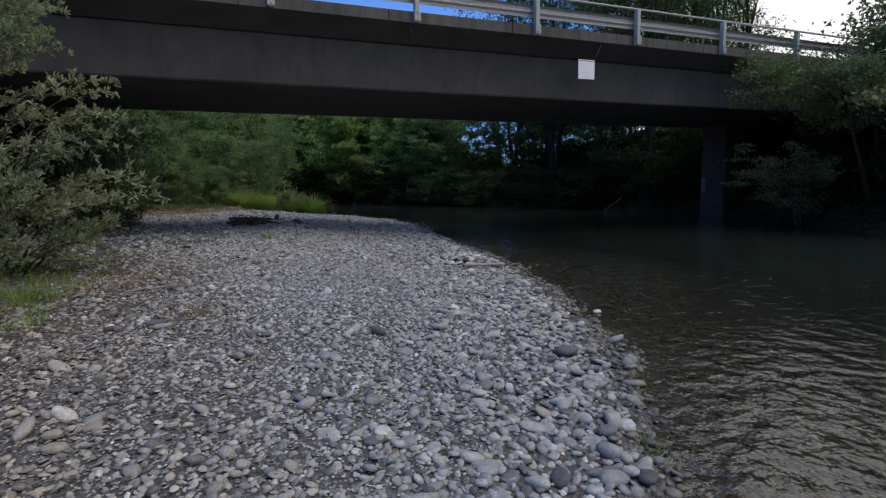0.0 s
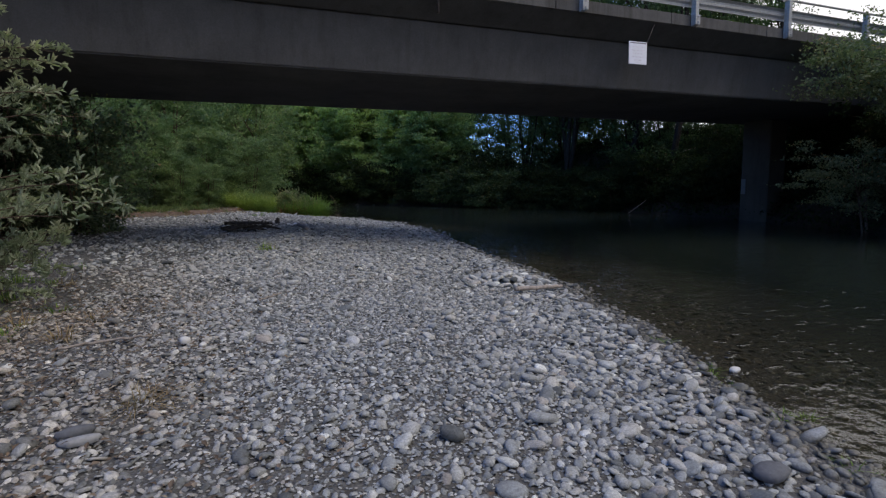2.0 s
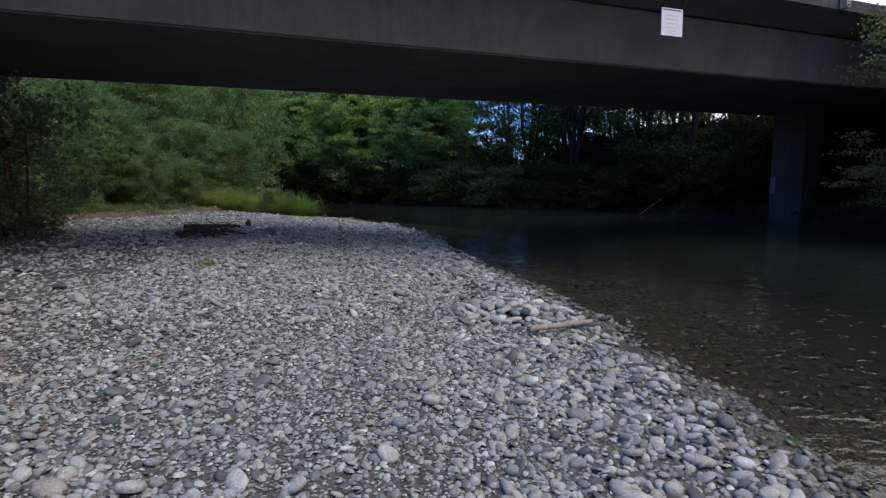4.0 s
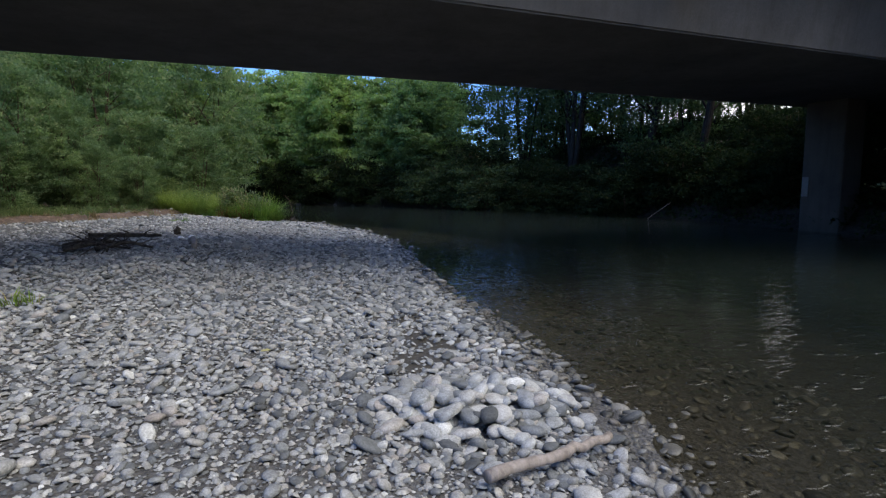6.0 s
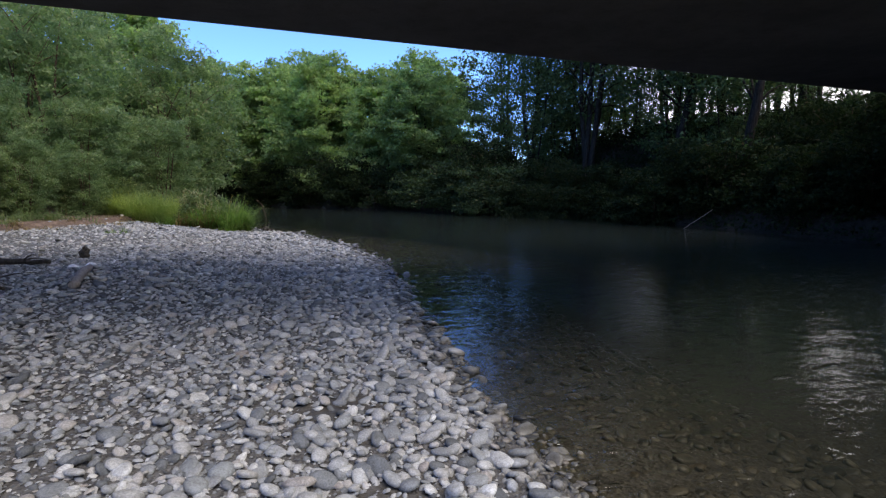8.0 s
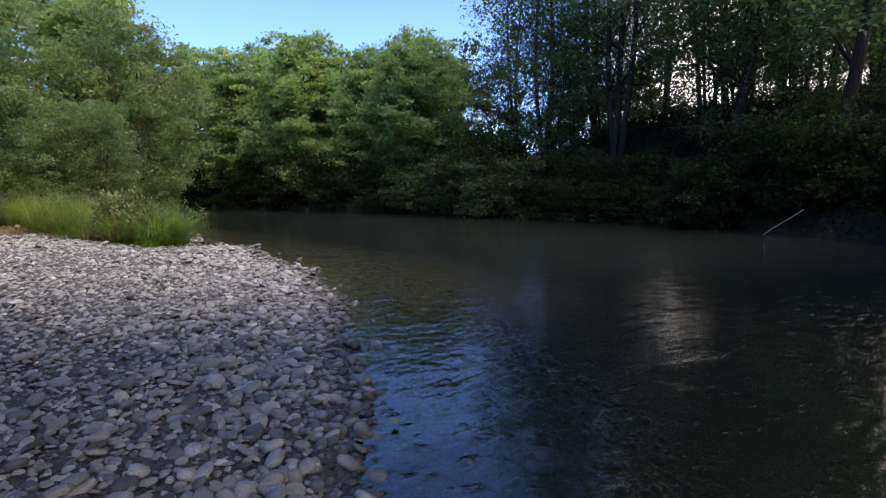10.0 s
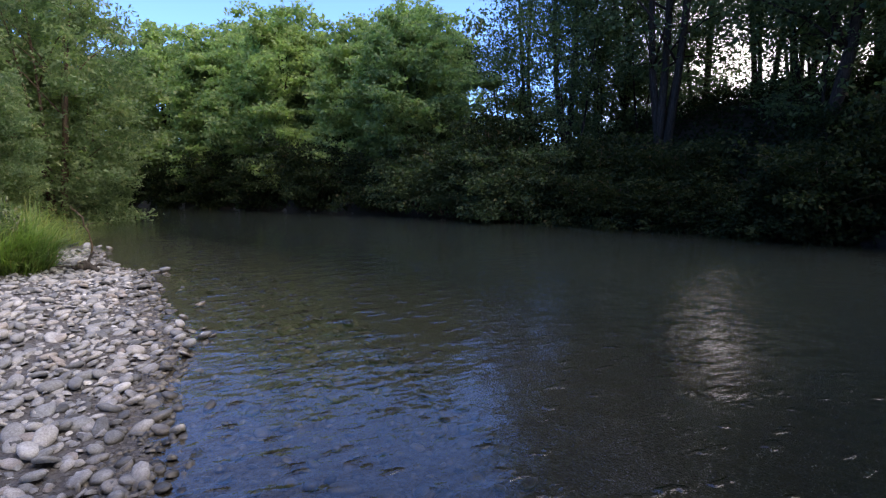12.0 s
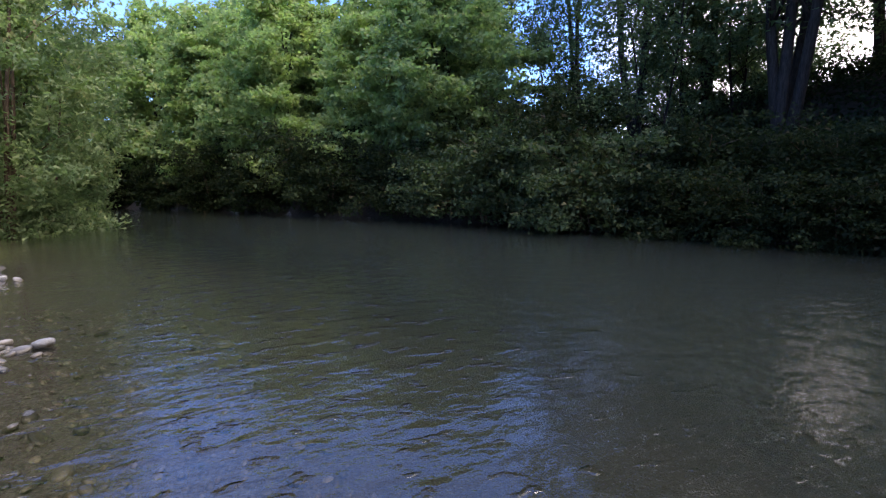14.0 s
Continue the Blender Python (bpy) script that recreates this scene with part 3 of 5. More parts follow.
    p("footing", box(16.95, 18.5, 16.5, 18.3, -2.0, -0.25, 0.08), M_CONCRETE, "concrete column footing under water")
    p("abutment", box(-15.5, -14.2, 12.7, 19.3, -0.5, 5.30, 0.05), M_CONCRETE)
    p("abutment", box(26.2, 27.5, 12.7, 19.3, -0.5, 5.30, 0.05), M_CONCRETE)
    return br


build_bridge()


def build_sign():
    sg = thing("hanging_sign", "white square notice board hanging from a rod below the bridge kerb", "sign", at=(6.97, 12.60, 4.68))
    part("board", box(-0.265, 0.265, -0.01, 0.01, -0.255, 0.255, 0.006), M_SIGN, sg)
    part("header_bar", box(-0.235, 0.235, -0.0135, -0.0101, 0.212, 0.236), M_SIGNHEAD, sg, "faded dark heading")
    for k, w in enumerate((0.36, 0.40, 0.30, 0.38, 0.22)):
        part("text_bar", box(-w / 2, w / 2, -0.0135, -0.0101, 0.12 - k * 0.075, 0.15 - k * 0.075), M_SIGNINK, sg)
    pile = Pile()
    pile.tube([(0.27, 0.0, 0.24), (0.42, 0.03, 0.52), (0.58, 0.06, 0.79)], [0.011] * 3, 6)
    mpart("rod", pile.mesh("rod", M_WIRE), sg, "thin dark bent rod")
    pile = Pile()
    pile.tube([(-0.27, 0.014, 0.24), (0.0, 0.016, 0.245), (0.29, 0.014, 0.24)], [0.008] * 3, 6)
    mpart("hanger_bar", pile.mesh("hanger_bar", M_WIRE), sg)


build_sign()


# ---- trees ----
def build_tree(name, label, category, seed, h, rad, crown_low, clumps, per, leaf, m_leaf, m_bark, stems=1, girth=0.12, flat=0.45, puff=0.55, droop=0.25,
               hollow=0.5, width=0.62, group="", skew=(0, 0), limb_count=14, skirt=0.0, fine=True, pads=6):
    """A tree with its base at its origin: stems, limbs and a crown of single leaves in uneven clumps."""
    rng = np.random.default_rng(seed)
    ob = thing(name, label, category, group)
    tops = []
    for k in range(stems):
        ang = rng.uniform(0, 2 * np.pi)
        off = np.array([np.cos(ang), np.sin(ang), 0]) * (0.0 if stems == 1 else girth * rng.uniform(1.0, 2.6))
        out = np.array([np.cos(ang), np.sin(ang), 0]) * rad * (0.10 if stems == 1 else rng.uniform(0.12, 0.38))
        top = off + out + np.array([skew[0] * 0.6, skew[1] * 0.6, h * rng.uniform(0.82, 0.93)])
        bend = np.array([rng.normal() * 0.03 * h, rng.normal() * 0.03 * h, 0])
        pts = curve_pts(off + np.array([0, 0, -0.4]), top, bend, 9)
        g = girth * rng.uniform(0.7, 1.0)
        wood = Pile()
        wood.tube(pts, g * np.linspace(1.15, 0.16, 9) * np.where(np.arange(9) == 0, 1.3, 1.0), 8)
        mpart("trunk", wood.mesh("trunk", m_bark), ob)
        tops.append(pts)
    # boughs reach from a stem out to a lumpy envelope; each carries flat pads of leafage towards its tip
    boughs = max(limb_count, int(clumps / 3.6))
    u = (np.arange(boughs) + rng.uniform(0, 1, boughs)) / boughs
    az = np.arange(boughs) * 2.39996 + rng.normal(0, 0.5, boughs)
    env = np.sqrt(np.clip(np.sin(np.pi * (0.10 + 0.86 * u)), 0.05, 1)) * (1 + 0.20 * np.sin(3 * az + seed) + 0.14 * np.sin(5 * az + 9 * u + seed * 2))
    env = np.maximum(env, skirt * (1 + 0.15 * np.sin(4 * az + seed)))
    reach = rad * env * np.sqrt(rng.uniform(max(0.06, 0.6 * hollow ** 2), 1.08, boughs))
    z = h * (crown_low + (1 - crown_low) * u) + 0.03 * h * rng.normal(size=boughs)
    tips = np.stack([reach * np.cos(az) + skew[0] * u, reach * np.sin(az) + skew[1] * u, np.maximum(z, 0.2)], -1)
    each = pads
    cen = []
    drawn = set(rng.choice(boughs, min(limb_count, boughs), replace=False).tolist())
    for k, c in enumerate(tips):
        stem = tops[rng.integers(len(tops))]
        j = np.argmin(np.abs(stem[:, 2] - c[2] * rng.uniform(0.5, 0.85)))
        d = np.linalg.norm(c - stem[j])
        arc = curve_pts(stem[j], c, (0, 0, 0.12 * d), 7)
        if k in drawn:
            limb = Pile()
            limb.tube(arc[::2], np.linspace(0.30, 0.06, 4) * girth * min(1.0, 0.3 + d / rad), 5)
            mpart("limb", limb.mesh("limb", m_bark), ob)
        t = np.concatenate([[1.0], rng.uniform(max(0.1, 1 - 1.7 / max(d, 0.5)), 1.0, each - 1)]) if d > 0.4 else np.ones(each)
        along = np.stack([np.interp(t * 6, np.arange(7), arc[:, q]) for q in range(3)], -1)
        side = unit(np.array([-(c - stem[j])[1], (c - stem[j])[0], 0.0]))
        wide = 0.25 * min(rad, 3.2) * (1.15 - t) ** 0.5 * rng.normal(size=each)
        cen.append(along + side * wide[:, None] + np.array([0, 0, 1.0]) * (rng.normal(0, 0.05 * min(rad, 3.2) * (1 + 2 * flat), each) - 0.10 * np.abs(wide))[:, None])
    cen = np.concatenate(cen)
    cen[:, 2] = np.maximum(cen[:, 2], 0.2)
    s = 0.84 * rad * puff / clumps ** (1 / 3)
    spread = np.stack([s * rng.uniform(0.6, 1.5, len(cen)), s * rng.uniform(0.6, 1.5, len(cen)), s * flat * rng.uniform(0.6, 1.4, len(cen))], -1)
    if fine:
        lv, lq = leaves(rng, cen, spread, per, leaf * 1.16, width, droop, 0.8, True)
    else:
        lv, lq = leaves(rng, cen, spread, per, leaf, width, droop)
    mpart("crown", mesh_from("crown", lv, [lq], m_leaf, False), ob)
    return ob


def put(ob, x, y, turn=0.0, size=1.0, sink=0.1):
    ob.matrix_basis = Matrix.Translation((x, y, float(ground_height(x, y)) - sink)) @ Matrix.Rotation(radians(turn), 4, "Z") @ Matrix.Scale(size, 4)
    return ob


def again(ob, x, y, turn=0.0, size=1.0, sink=0.1, label=""):
    m = Matrix.Translation((x, y, float(ground_height(x, y)) - sink)) @ Matrix.Rotation(radians(turn), 4, "Z") @ Matrix.Scale(size, 4)
    src = ob.matrix_basis.copy()
    ob.matrix_basis = Matrix.Identity(4)
    c = copy_thing(ob, m)
    ob.matrix_basis = src
    return tagged(c, label) if label else c


# far bank: round leafy trees
ALDER = "leafy green alder tree on the far river bank"
far_a = put(build_tree("alder_tree", ALDER, "tree", 11, 10.2, 3.9, 0.13, 300, 66, 0.245, M_BRIGHT, M_BARK, 2, 0.16, group="far bank trees"), 12.8, 46.5, 0, 0.86)
far_b = put(build_tree("alder_tree", ALDER, "tree", 12, 9.7, 3.7, 0.13, 280, 66, 0.245, M_ALDER, M_BARK, 2, 0.15, group="far bank trees"), 14.2, 42.8, 40, 0.82)
far_c = put(build_tree("maple_tree", "bright green broadleaf tree on the far bank", "tree", 13, 11.3, 4.1, 0.15, 310, 66, 0.245, M_BRIGHT, M_BARK, 1, 0.2, group="far bank trees"), 9.3, 52.0, 80, 0.93)
for x, y, turn, size, src in ((6.2, 57.5, 10, 1.03, far_a), (3.0, 63.0, 200, 1.05, far_c), (12.4, 53.5, 120, 0.96, far_b), (16.6, 47.5, 250, 0.85, far_c), (9.4, 61.0, 300, 1.2, far_b),
                              (-1.5, 66.0, 150, 1.1, far_b)):
    again(src, x, y, turn, size)

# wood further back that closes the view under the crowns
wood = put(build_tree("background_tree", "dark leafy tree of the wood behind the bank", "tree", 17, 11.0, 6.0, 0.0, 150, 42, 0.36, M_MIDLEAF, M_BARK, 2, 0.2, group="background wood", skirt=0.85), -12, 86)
for x, y, turn, size in ((-2, 80, 40, 1.0), (7, 72, 90, 1.0), (15, 66, 140, 0.95), (22, 58, 200, 0.95), (26, 50.5, 260, 0.55), (29.3, 47, 120, 0.6), (30.5, 43.5, 310, 0.55), (36.5, 31.5, 20, 0.3), (18, 56, 15, 0.8),
                         (3, 73, 70, 1.0), (-7.5, 64, 230, 0.95), (-13, 58, 10, 1.0), (11, 64, 190, 0.9)):
    again(wood, x, y, turn, size)

# right part of the far bank: tall thin-crowned trees against the sky
TALL = "tall dark alder with open crown and several grey stems"
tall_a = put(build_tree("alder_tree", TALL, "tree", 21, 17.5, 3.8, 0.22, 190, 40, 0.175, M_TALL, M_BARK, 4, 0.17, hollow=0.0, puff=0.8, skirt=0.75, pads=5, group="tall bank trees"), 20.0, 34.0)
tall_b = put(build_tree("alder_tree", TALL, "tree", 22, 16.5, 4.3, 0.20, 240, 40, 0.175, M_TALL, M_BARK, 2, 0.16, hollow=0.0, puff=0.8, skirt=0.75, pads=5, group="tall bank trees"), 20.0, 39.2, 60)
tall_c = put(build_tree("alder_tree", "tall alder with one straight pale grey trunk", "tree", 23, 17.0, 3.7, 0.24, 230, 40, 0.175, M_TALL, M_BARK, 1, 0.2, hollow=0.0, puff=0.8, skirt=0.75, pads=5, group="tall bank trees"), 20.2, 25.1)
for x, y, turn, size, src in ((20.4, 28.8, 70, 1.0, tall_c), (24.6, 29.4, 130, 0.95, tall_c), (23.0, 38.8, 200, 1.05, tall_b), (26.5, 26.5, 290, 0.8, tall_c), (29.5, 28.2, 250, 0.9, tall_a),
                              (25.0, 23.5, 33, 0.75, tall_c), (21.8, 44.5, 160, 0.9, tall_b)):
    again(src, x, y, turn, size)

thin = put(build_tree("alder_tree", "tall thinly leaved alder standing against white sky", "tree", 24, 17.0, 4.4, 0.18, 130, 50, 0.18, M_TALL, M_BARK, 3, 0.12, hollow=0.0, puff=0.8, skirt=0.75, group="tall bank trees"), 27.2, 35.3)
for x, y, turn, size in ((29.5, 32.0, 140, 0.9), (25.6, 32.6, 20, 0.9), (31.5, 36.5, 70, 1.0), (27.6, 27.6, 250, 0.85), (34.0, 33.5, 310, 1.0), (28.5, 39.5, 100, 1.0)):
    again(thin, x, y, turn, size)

# dark shrubs that hang over the water along the far bank
SHRUB = "dense dark green shrub overhanging the water"
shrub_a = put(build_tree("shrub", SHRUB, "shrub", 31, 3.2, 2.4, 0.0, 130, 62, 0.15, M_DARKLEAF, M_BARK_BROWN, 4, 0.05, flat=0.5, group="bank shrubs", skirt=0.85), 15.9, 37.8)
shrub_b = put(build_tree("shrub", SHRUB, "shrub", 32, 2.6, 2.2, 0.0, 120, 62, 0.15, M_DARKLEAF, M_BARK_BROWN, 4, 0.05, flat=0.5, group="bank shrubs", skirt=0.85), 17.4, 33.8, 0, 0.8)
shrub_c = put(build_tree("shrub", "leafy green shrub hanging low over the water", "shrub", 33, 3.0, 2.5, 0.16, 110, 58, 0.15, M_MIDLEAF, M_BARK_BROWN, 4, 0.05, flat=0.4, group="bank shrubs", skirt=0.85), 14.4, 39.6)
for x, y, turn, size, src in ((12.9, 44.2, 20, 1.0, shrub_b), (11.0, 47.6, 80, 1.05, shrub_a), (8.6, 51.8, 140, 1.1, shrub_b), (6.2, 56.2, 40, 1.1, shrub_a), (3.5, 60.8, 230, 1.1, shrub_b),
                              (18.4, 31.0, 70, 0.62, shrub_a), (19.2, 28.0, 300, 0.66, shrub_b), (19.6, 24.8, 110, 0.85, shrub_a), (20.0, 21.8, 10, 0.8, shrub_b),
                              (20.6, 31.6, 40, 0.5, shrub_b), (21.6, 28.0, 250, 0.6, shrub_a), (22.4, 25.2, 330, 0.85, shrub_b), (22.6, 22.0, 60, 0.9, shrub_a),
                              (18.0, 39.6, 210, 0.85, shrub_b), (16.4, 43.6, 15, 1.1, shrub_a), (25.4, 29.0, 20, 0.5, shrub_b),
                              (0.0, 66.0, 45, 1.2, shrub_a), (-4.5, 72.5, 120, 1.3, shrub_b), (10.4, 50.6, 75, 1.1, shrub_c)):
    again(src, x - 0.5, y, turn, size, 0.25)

# the row at the waterline; the paler leaf colour stands in for more light
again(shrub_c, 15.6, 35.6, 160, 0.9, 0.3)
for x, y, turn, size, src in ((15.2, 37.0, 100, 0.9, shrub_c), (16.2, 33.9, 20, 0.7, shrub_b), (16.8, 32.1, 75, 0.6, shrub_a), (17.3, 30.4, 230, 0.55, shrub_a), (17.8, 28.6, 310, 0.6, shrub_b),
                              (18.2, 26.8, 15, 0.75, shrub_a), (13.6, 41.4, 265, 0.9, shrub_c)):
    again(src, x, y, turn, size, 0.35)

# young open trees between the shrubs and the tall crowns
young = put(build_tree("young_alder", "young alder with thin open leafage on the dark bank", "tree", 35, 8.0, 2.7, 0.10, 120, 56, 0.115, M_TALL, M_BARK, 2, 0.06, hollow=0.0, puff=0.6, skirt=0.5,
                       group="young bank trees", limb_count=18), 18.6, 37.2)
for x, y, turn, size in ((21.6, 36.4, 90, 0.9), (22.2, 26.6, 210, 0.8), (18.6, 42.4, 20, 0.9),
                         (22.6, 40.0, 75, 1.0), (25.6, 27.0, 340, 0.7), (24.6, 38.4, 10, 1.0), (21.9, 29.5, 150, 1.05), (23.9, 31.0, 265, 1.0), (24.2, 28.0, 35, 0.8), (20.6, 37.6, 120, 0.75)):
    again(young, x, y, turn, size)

# left bank: tall grey-green willows behind the grass
WILLOW = "large grey-green willow bush with dense small leaves"
wil_a = put(build_tree("willow", WILLOW, "bush", 41, 8.6, 3.4, 0.0, 290, 66, 0.205, M_WILLOW, M_BARK_BROWN, 6, 0.09, flat=0.6, width=0.38, group="bar willows", skirt=0.8), -4.6, 38.0)
wil_b = put(build_tree("willow", WILLOW, "bush", 42, 9.6, 3.6, 0.0, 290, 66, 0.205, M_WILLOW, M_BARK_BROWN, 5, 0.10, flat=0.6, width=0.38, group="bar willows", skirt=0.8), -0.4, 44.6, 60, 1.05)
for x, y, turn, size, src in ((-9.6, 36.0, 120, 0.95, wil_b), (-7.2, 42.5, 200, 1.2, wil_b), (-0.6, 49.0, 260, 0.95, wil_a)):
    again(src, x, y, turn, size)
for x, y, turn, size, src in ((-3.0, 35.4, 20, 0.5, wil_a), (-5.4, 33.2, 130, 0.5, wil_b), (-0.6, 37.6, 250, 0.5, wil_a), (-4.3, 32.2, 75, 0.3, wil_b), (-6.6, 30.8, 310, 0.36, wil_a), (-2.9, 33.6, 190, 0.28, wil_a)):
    again(src, x, y, turn, size, label="low willow bush behind the grass")
again(far_c, -3.6, 50.0, 45, 1.2, label="tall leafy tree behind the willows")
again(far_b, -10.5, 50.0, 145, 1.2, label="tall leafy tree behind the willows")

# near willow beside the start of the walk
def lance_leaves(c, d, nrm, length, width):
    """Folded lance-shaped leaves: verts, quads."""
    side = unit(np.cross(nrm, d))
    L, W = length[:, None], width[:, None]
    lift = nrm * W * 0.35
    v = [c, c + d * L * 0.35 + side * W / 2 + lift, c + d * L * 0.75 + side * W * 0.36 + lift, c + d * L - nrm * L * 0.08, c + d * L * 0.75 - side * W * 0.36 + lift, c + d * L * 0.35 - side * W / 2 + lift]
    k = np.arange(len(c))[:, None] * 6
    return np.stack(v, 1).reshape(-1, 3), np.concatenate([k + np.array([[0, 1, 2, 3]]), k + np.array([[0, 3, 4, 5]])])


near_willow = put(build_tree("willow", "near grey-green willow with arching leafy twigs", "bush", 51, 4.9, 1.2, 0.0, 110, 26, 0.08, M_NEARWILLOW, M_BARK_BROWN, 7, 0.045, flat=0.8, puff=0.5,
                             width=0.36, hollow=0.1, droop=0.0, fine=False), -5.9, 9.3)


def willow_spray(rng, root, tip, arch, leaf):
    """A thin bare twig with short side shoots that end in tufts of upright leaves."""
    arc = curve_pts(root, tip, arch, 12)
    wood = Pile()
    wood.tube(arc[::2], np.linspace(0.011, 0.003, 6), 5)
    c, d = [], []
    run = unit(np.asarray(tip) - np.asarray(root))
    for j in (4, 6, 7, 8, 9, 10, 11):
        out = unit(run * 0.7 + rng.normal(0, 0.55, 3) + np.array([0, 0, 0.25]))
        end = arc[j] + out * (rng.uniform(0.06, 0.20) if j < 11 else 0.01)
        if j < 11:
            wood.tube([arc[j], (arc[j] + end) / 2 + np.array([0, 0, 0.01]), end], (0.004, 0.003, 0.002), 4)
        n = rng.integers(11, 19)
        f = rng.uniform(0, 1, (n, 1))
        c.append(arc[j] * (1 - f) + end * f + rng.normal(0, 0.012, (n, 3)))
        d.append(unit(out + rng.normal(0, 0.75, (n, 3)) + np.array([0, 0, 0.35])))
    c, d = np.concatenate(c), np.concatenate(d)
    nrm = rng.normal(size=c.shape) + np.array([0, 0, 1.2])
    nrm = unit(nrm - (nrm * d).sum(1, keepdims=True) * d)
    length = leaf * rng.uniform(0.6, 1.25, len(c))
    spray = mpart("twig", wood.mesh("twig", M_BARK_BROWN), near_willow)
    lv, lq = lance_leaves(c, d, nrm, length, length * rng.uniform(0.24, 0.34, len(c)))
    mpart("leaves", mesh_from("leaves", lv, [lq], M_NEARWILLOW, False), spray)


rng = np.random.default_rng(52)
for k in range(190):
    ang = rng.uniform(-2.4, 0.9) if k < 150 else rng.uniform(0, 2 * np.pi)
    zt = rng.uniform(0.25, 4.8) if k % 3 else rng.uniform(0.2, 1.5)
    far = rng.uniform(1.0, 1.95) * (1.0 if zt < 3.4 else 0.85)
    root = np.array([np.cos(ang) * far * 0.45, np.sin(ang) * far * 0.45, max(0.1, zt - rng.uniform(0.3, 0.9))])
    willow_spray(rng, root, np.array([np.cos(ang) * far, np.sin(ang) * far, zt]), (0, 0, rng.uniform(0.08, 0.3)), 0.084)
# leafy top over the walk
for k in range(26):
    ang, far, zt = rng.uniform(-1.5, 0.5), rng.uniform(0.9, 1.75), rng.uniform(3.0, 4.7)
    willow_spray(rng, np.array([np.cos(ang) * 0.4, np.sin(ang) * 0.4, zt - 0.6]), np.array([np.cos(ang) * far, np.sin(ang) * far, zt]), (0, 0, 0.2), 0.084)
# two long boughs that reach out over the gravel
for ang, far, zt in ((-0.31, 2.82, 1.12), (-0.28, 2.66, 1.30), (-0.20, 2.45, 1.42), (-0.40, 2.5, 1.0), (0.02, 2.3, 2.05), (-0.1, 2.2, 2.25), (0.12, 2.15, 1.85), (0.2, 2.1, 2.8), (0.1, 2.05, 2.65)):
    willow_spray(rng, np.array([np.cos(ang) * 0.9, np.sin(ang) * 0.9, zt - 0.25]), np.array([np.cos(ang) * far, np.sin(ang) * far, zt]), (0, 0, 0.14), 0.092)
again(near_willow, -8.6, 13.2, 120, 1.1, label="willow bush in the shade beside the bridge")
again(wil_a, -8.2, 28.0, 310, 0.6, label="willow bush at the edge of the gravel bar")
again(wil_b, -7.0, 32.2, 80, 0.62, label="willow bush at the edge of the gravel bar")

for x, y, turn, size in ((-9.2, 20.2, 30, 1.2), (-10.6, 24.5, 170, 1.4), (-9.8, 16.8, 260, 1.4), (-12.4, 21.5, 80, 1.6)):
    again(shrub_a, x, y, turn, size, 0.2, label="dark shaded shrub at the foot of the embankment")
for x, y, turn, size, src in ((19.3, 19.6, 10, 0.75, shrub_a), (20.6, 17.2, 100, 0.8, shrub_b), (19.8, 14.6, 200, 0.75, shrub_a), (21.9, 19.8, 300, 0.95, shrub_b), (22.6, 16.4, 45, 0.9, shrub_a),
                              (18.9, 21.4, 160, 0.7, shrub_b), (24.2, 19.2, 80, 1.0, shrub_a), (24.0, 14.0, 20, 0.9, shrub_b)):
    again(src, x, y, turn, size, 0.2, label="dark shrub on the shaded bank beneath the bridge")

dark_bush = put(build_tree("shrub", "tall narrow dark shrub in the shade beside the bridge", "shrub", 37, 4.3, 1.7, 0.0, 80, 56, 0.12, M_RIGHTLEAF, M_BARK_BROWN, 4, 0.05, flat=0.7, skirt=0.8), -5.7, 19.4)
again(dark_bush, -7.3, 18.6, 80, 1.0)
again(dark_bush, -6.9, 21.6, 200, 1.1)

# right bank before the bridge: tree leaning over the water
bank_tree = put(build_tree("bank_tree", "dark broadleaf tree leaning over the river from the bank", "tree", 61, 7.0, 3.2, 0.0, 260, 56, 0.155, M_RIGHTLEAF, M_BARK, 3, 0.14, puff=0.5, hollow=0.2,
                           width=0.6, skew=(-0.4, 0.4), skirt=0.6), 17.0, 8.5)
put(build_tree("bank_tree", "broadleaf tree with browning leaves leaning far out over the river", "tree", 62, 4.4, 2.6, 0.64, 150, 96, 0.088, M_RIGHTLEAF, M_BARK, 2, 0.09, puff=0.5, hollow=0.2,
               width=0.6, skew=(-3.0, 0.5), skirt=0.5), 15.9, 10.3)
put(build_tree("bank_shrub", "arching leafy shrub spreading low over the river", "shrub", 64, 2.7, 1.7, 0.30, 80, 84, 0.082, M_RIGHTLEAF, M_BARK_BROWN, 4, 0.045, puff=0.5, flat=0.35, hollow=0.4,
               width=0.55, skew=(-1.5, 0.1), skirt=0.7), 15.6, 12.4)
for x, y, turn, size in ((17.2, 11.7, 15, 0.9), (17.9, 9.8, 140, 1.2), (16.4, 9.0, 260, 0.7)):
    again(shrub_a, x, y, turn, size, 0.2, label="dark shrub under the leaning bank trees")
again(bank_tree, 18.4, 11.0, 130, 0.75, label="dark broadleaf tree on the bank beside the bridge")
thicket = put(build_tree("thicket", "large dark thicket away from the river", "shrub", 63, 8.0, 6.5, 0.0, 90, 22, 0.75, M_DARKLEAF, M_BARK_BROWN, 4, 0.1, flat=0.5, group="thickets", skirt=0.85), -30, -6)
for x, y, turn, size in ((-18, -14, 0, 1.0), (-6, -28, 90, 1.15), (10, -34, 200, 1.1), (30, -24, 300, 1.2), (46, 2, 40, 1.2), (-26, 8, 150, 1.1)):
    again(thicket, x, y, turn, size, 0.3)


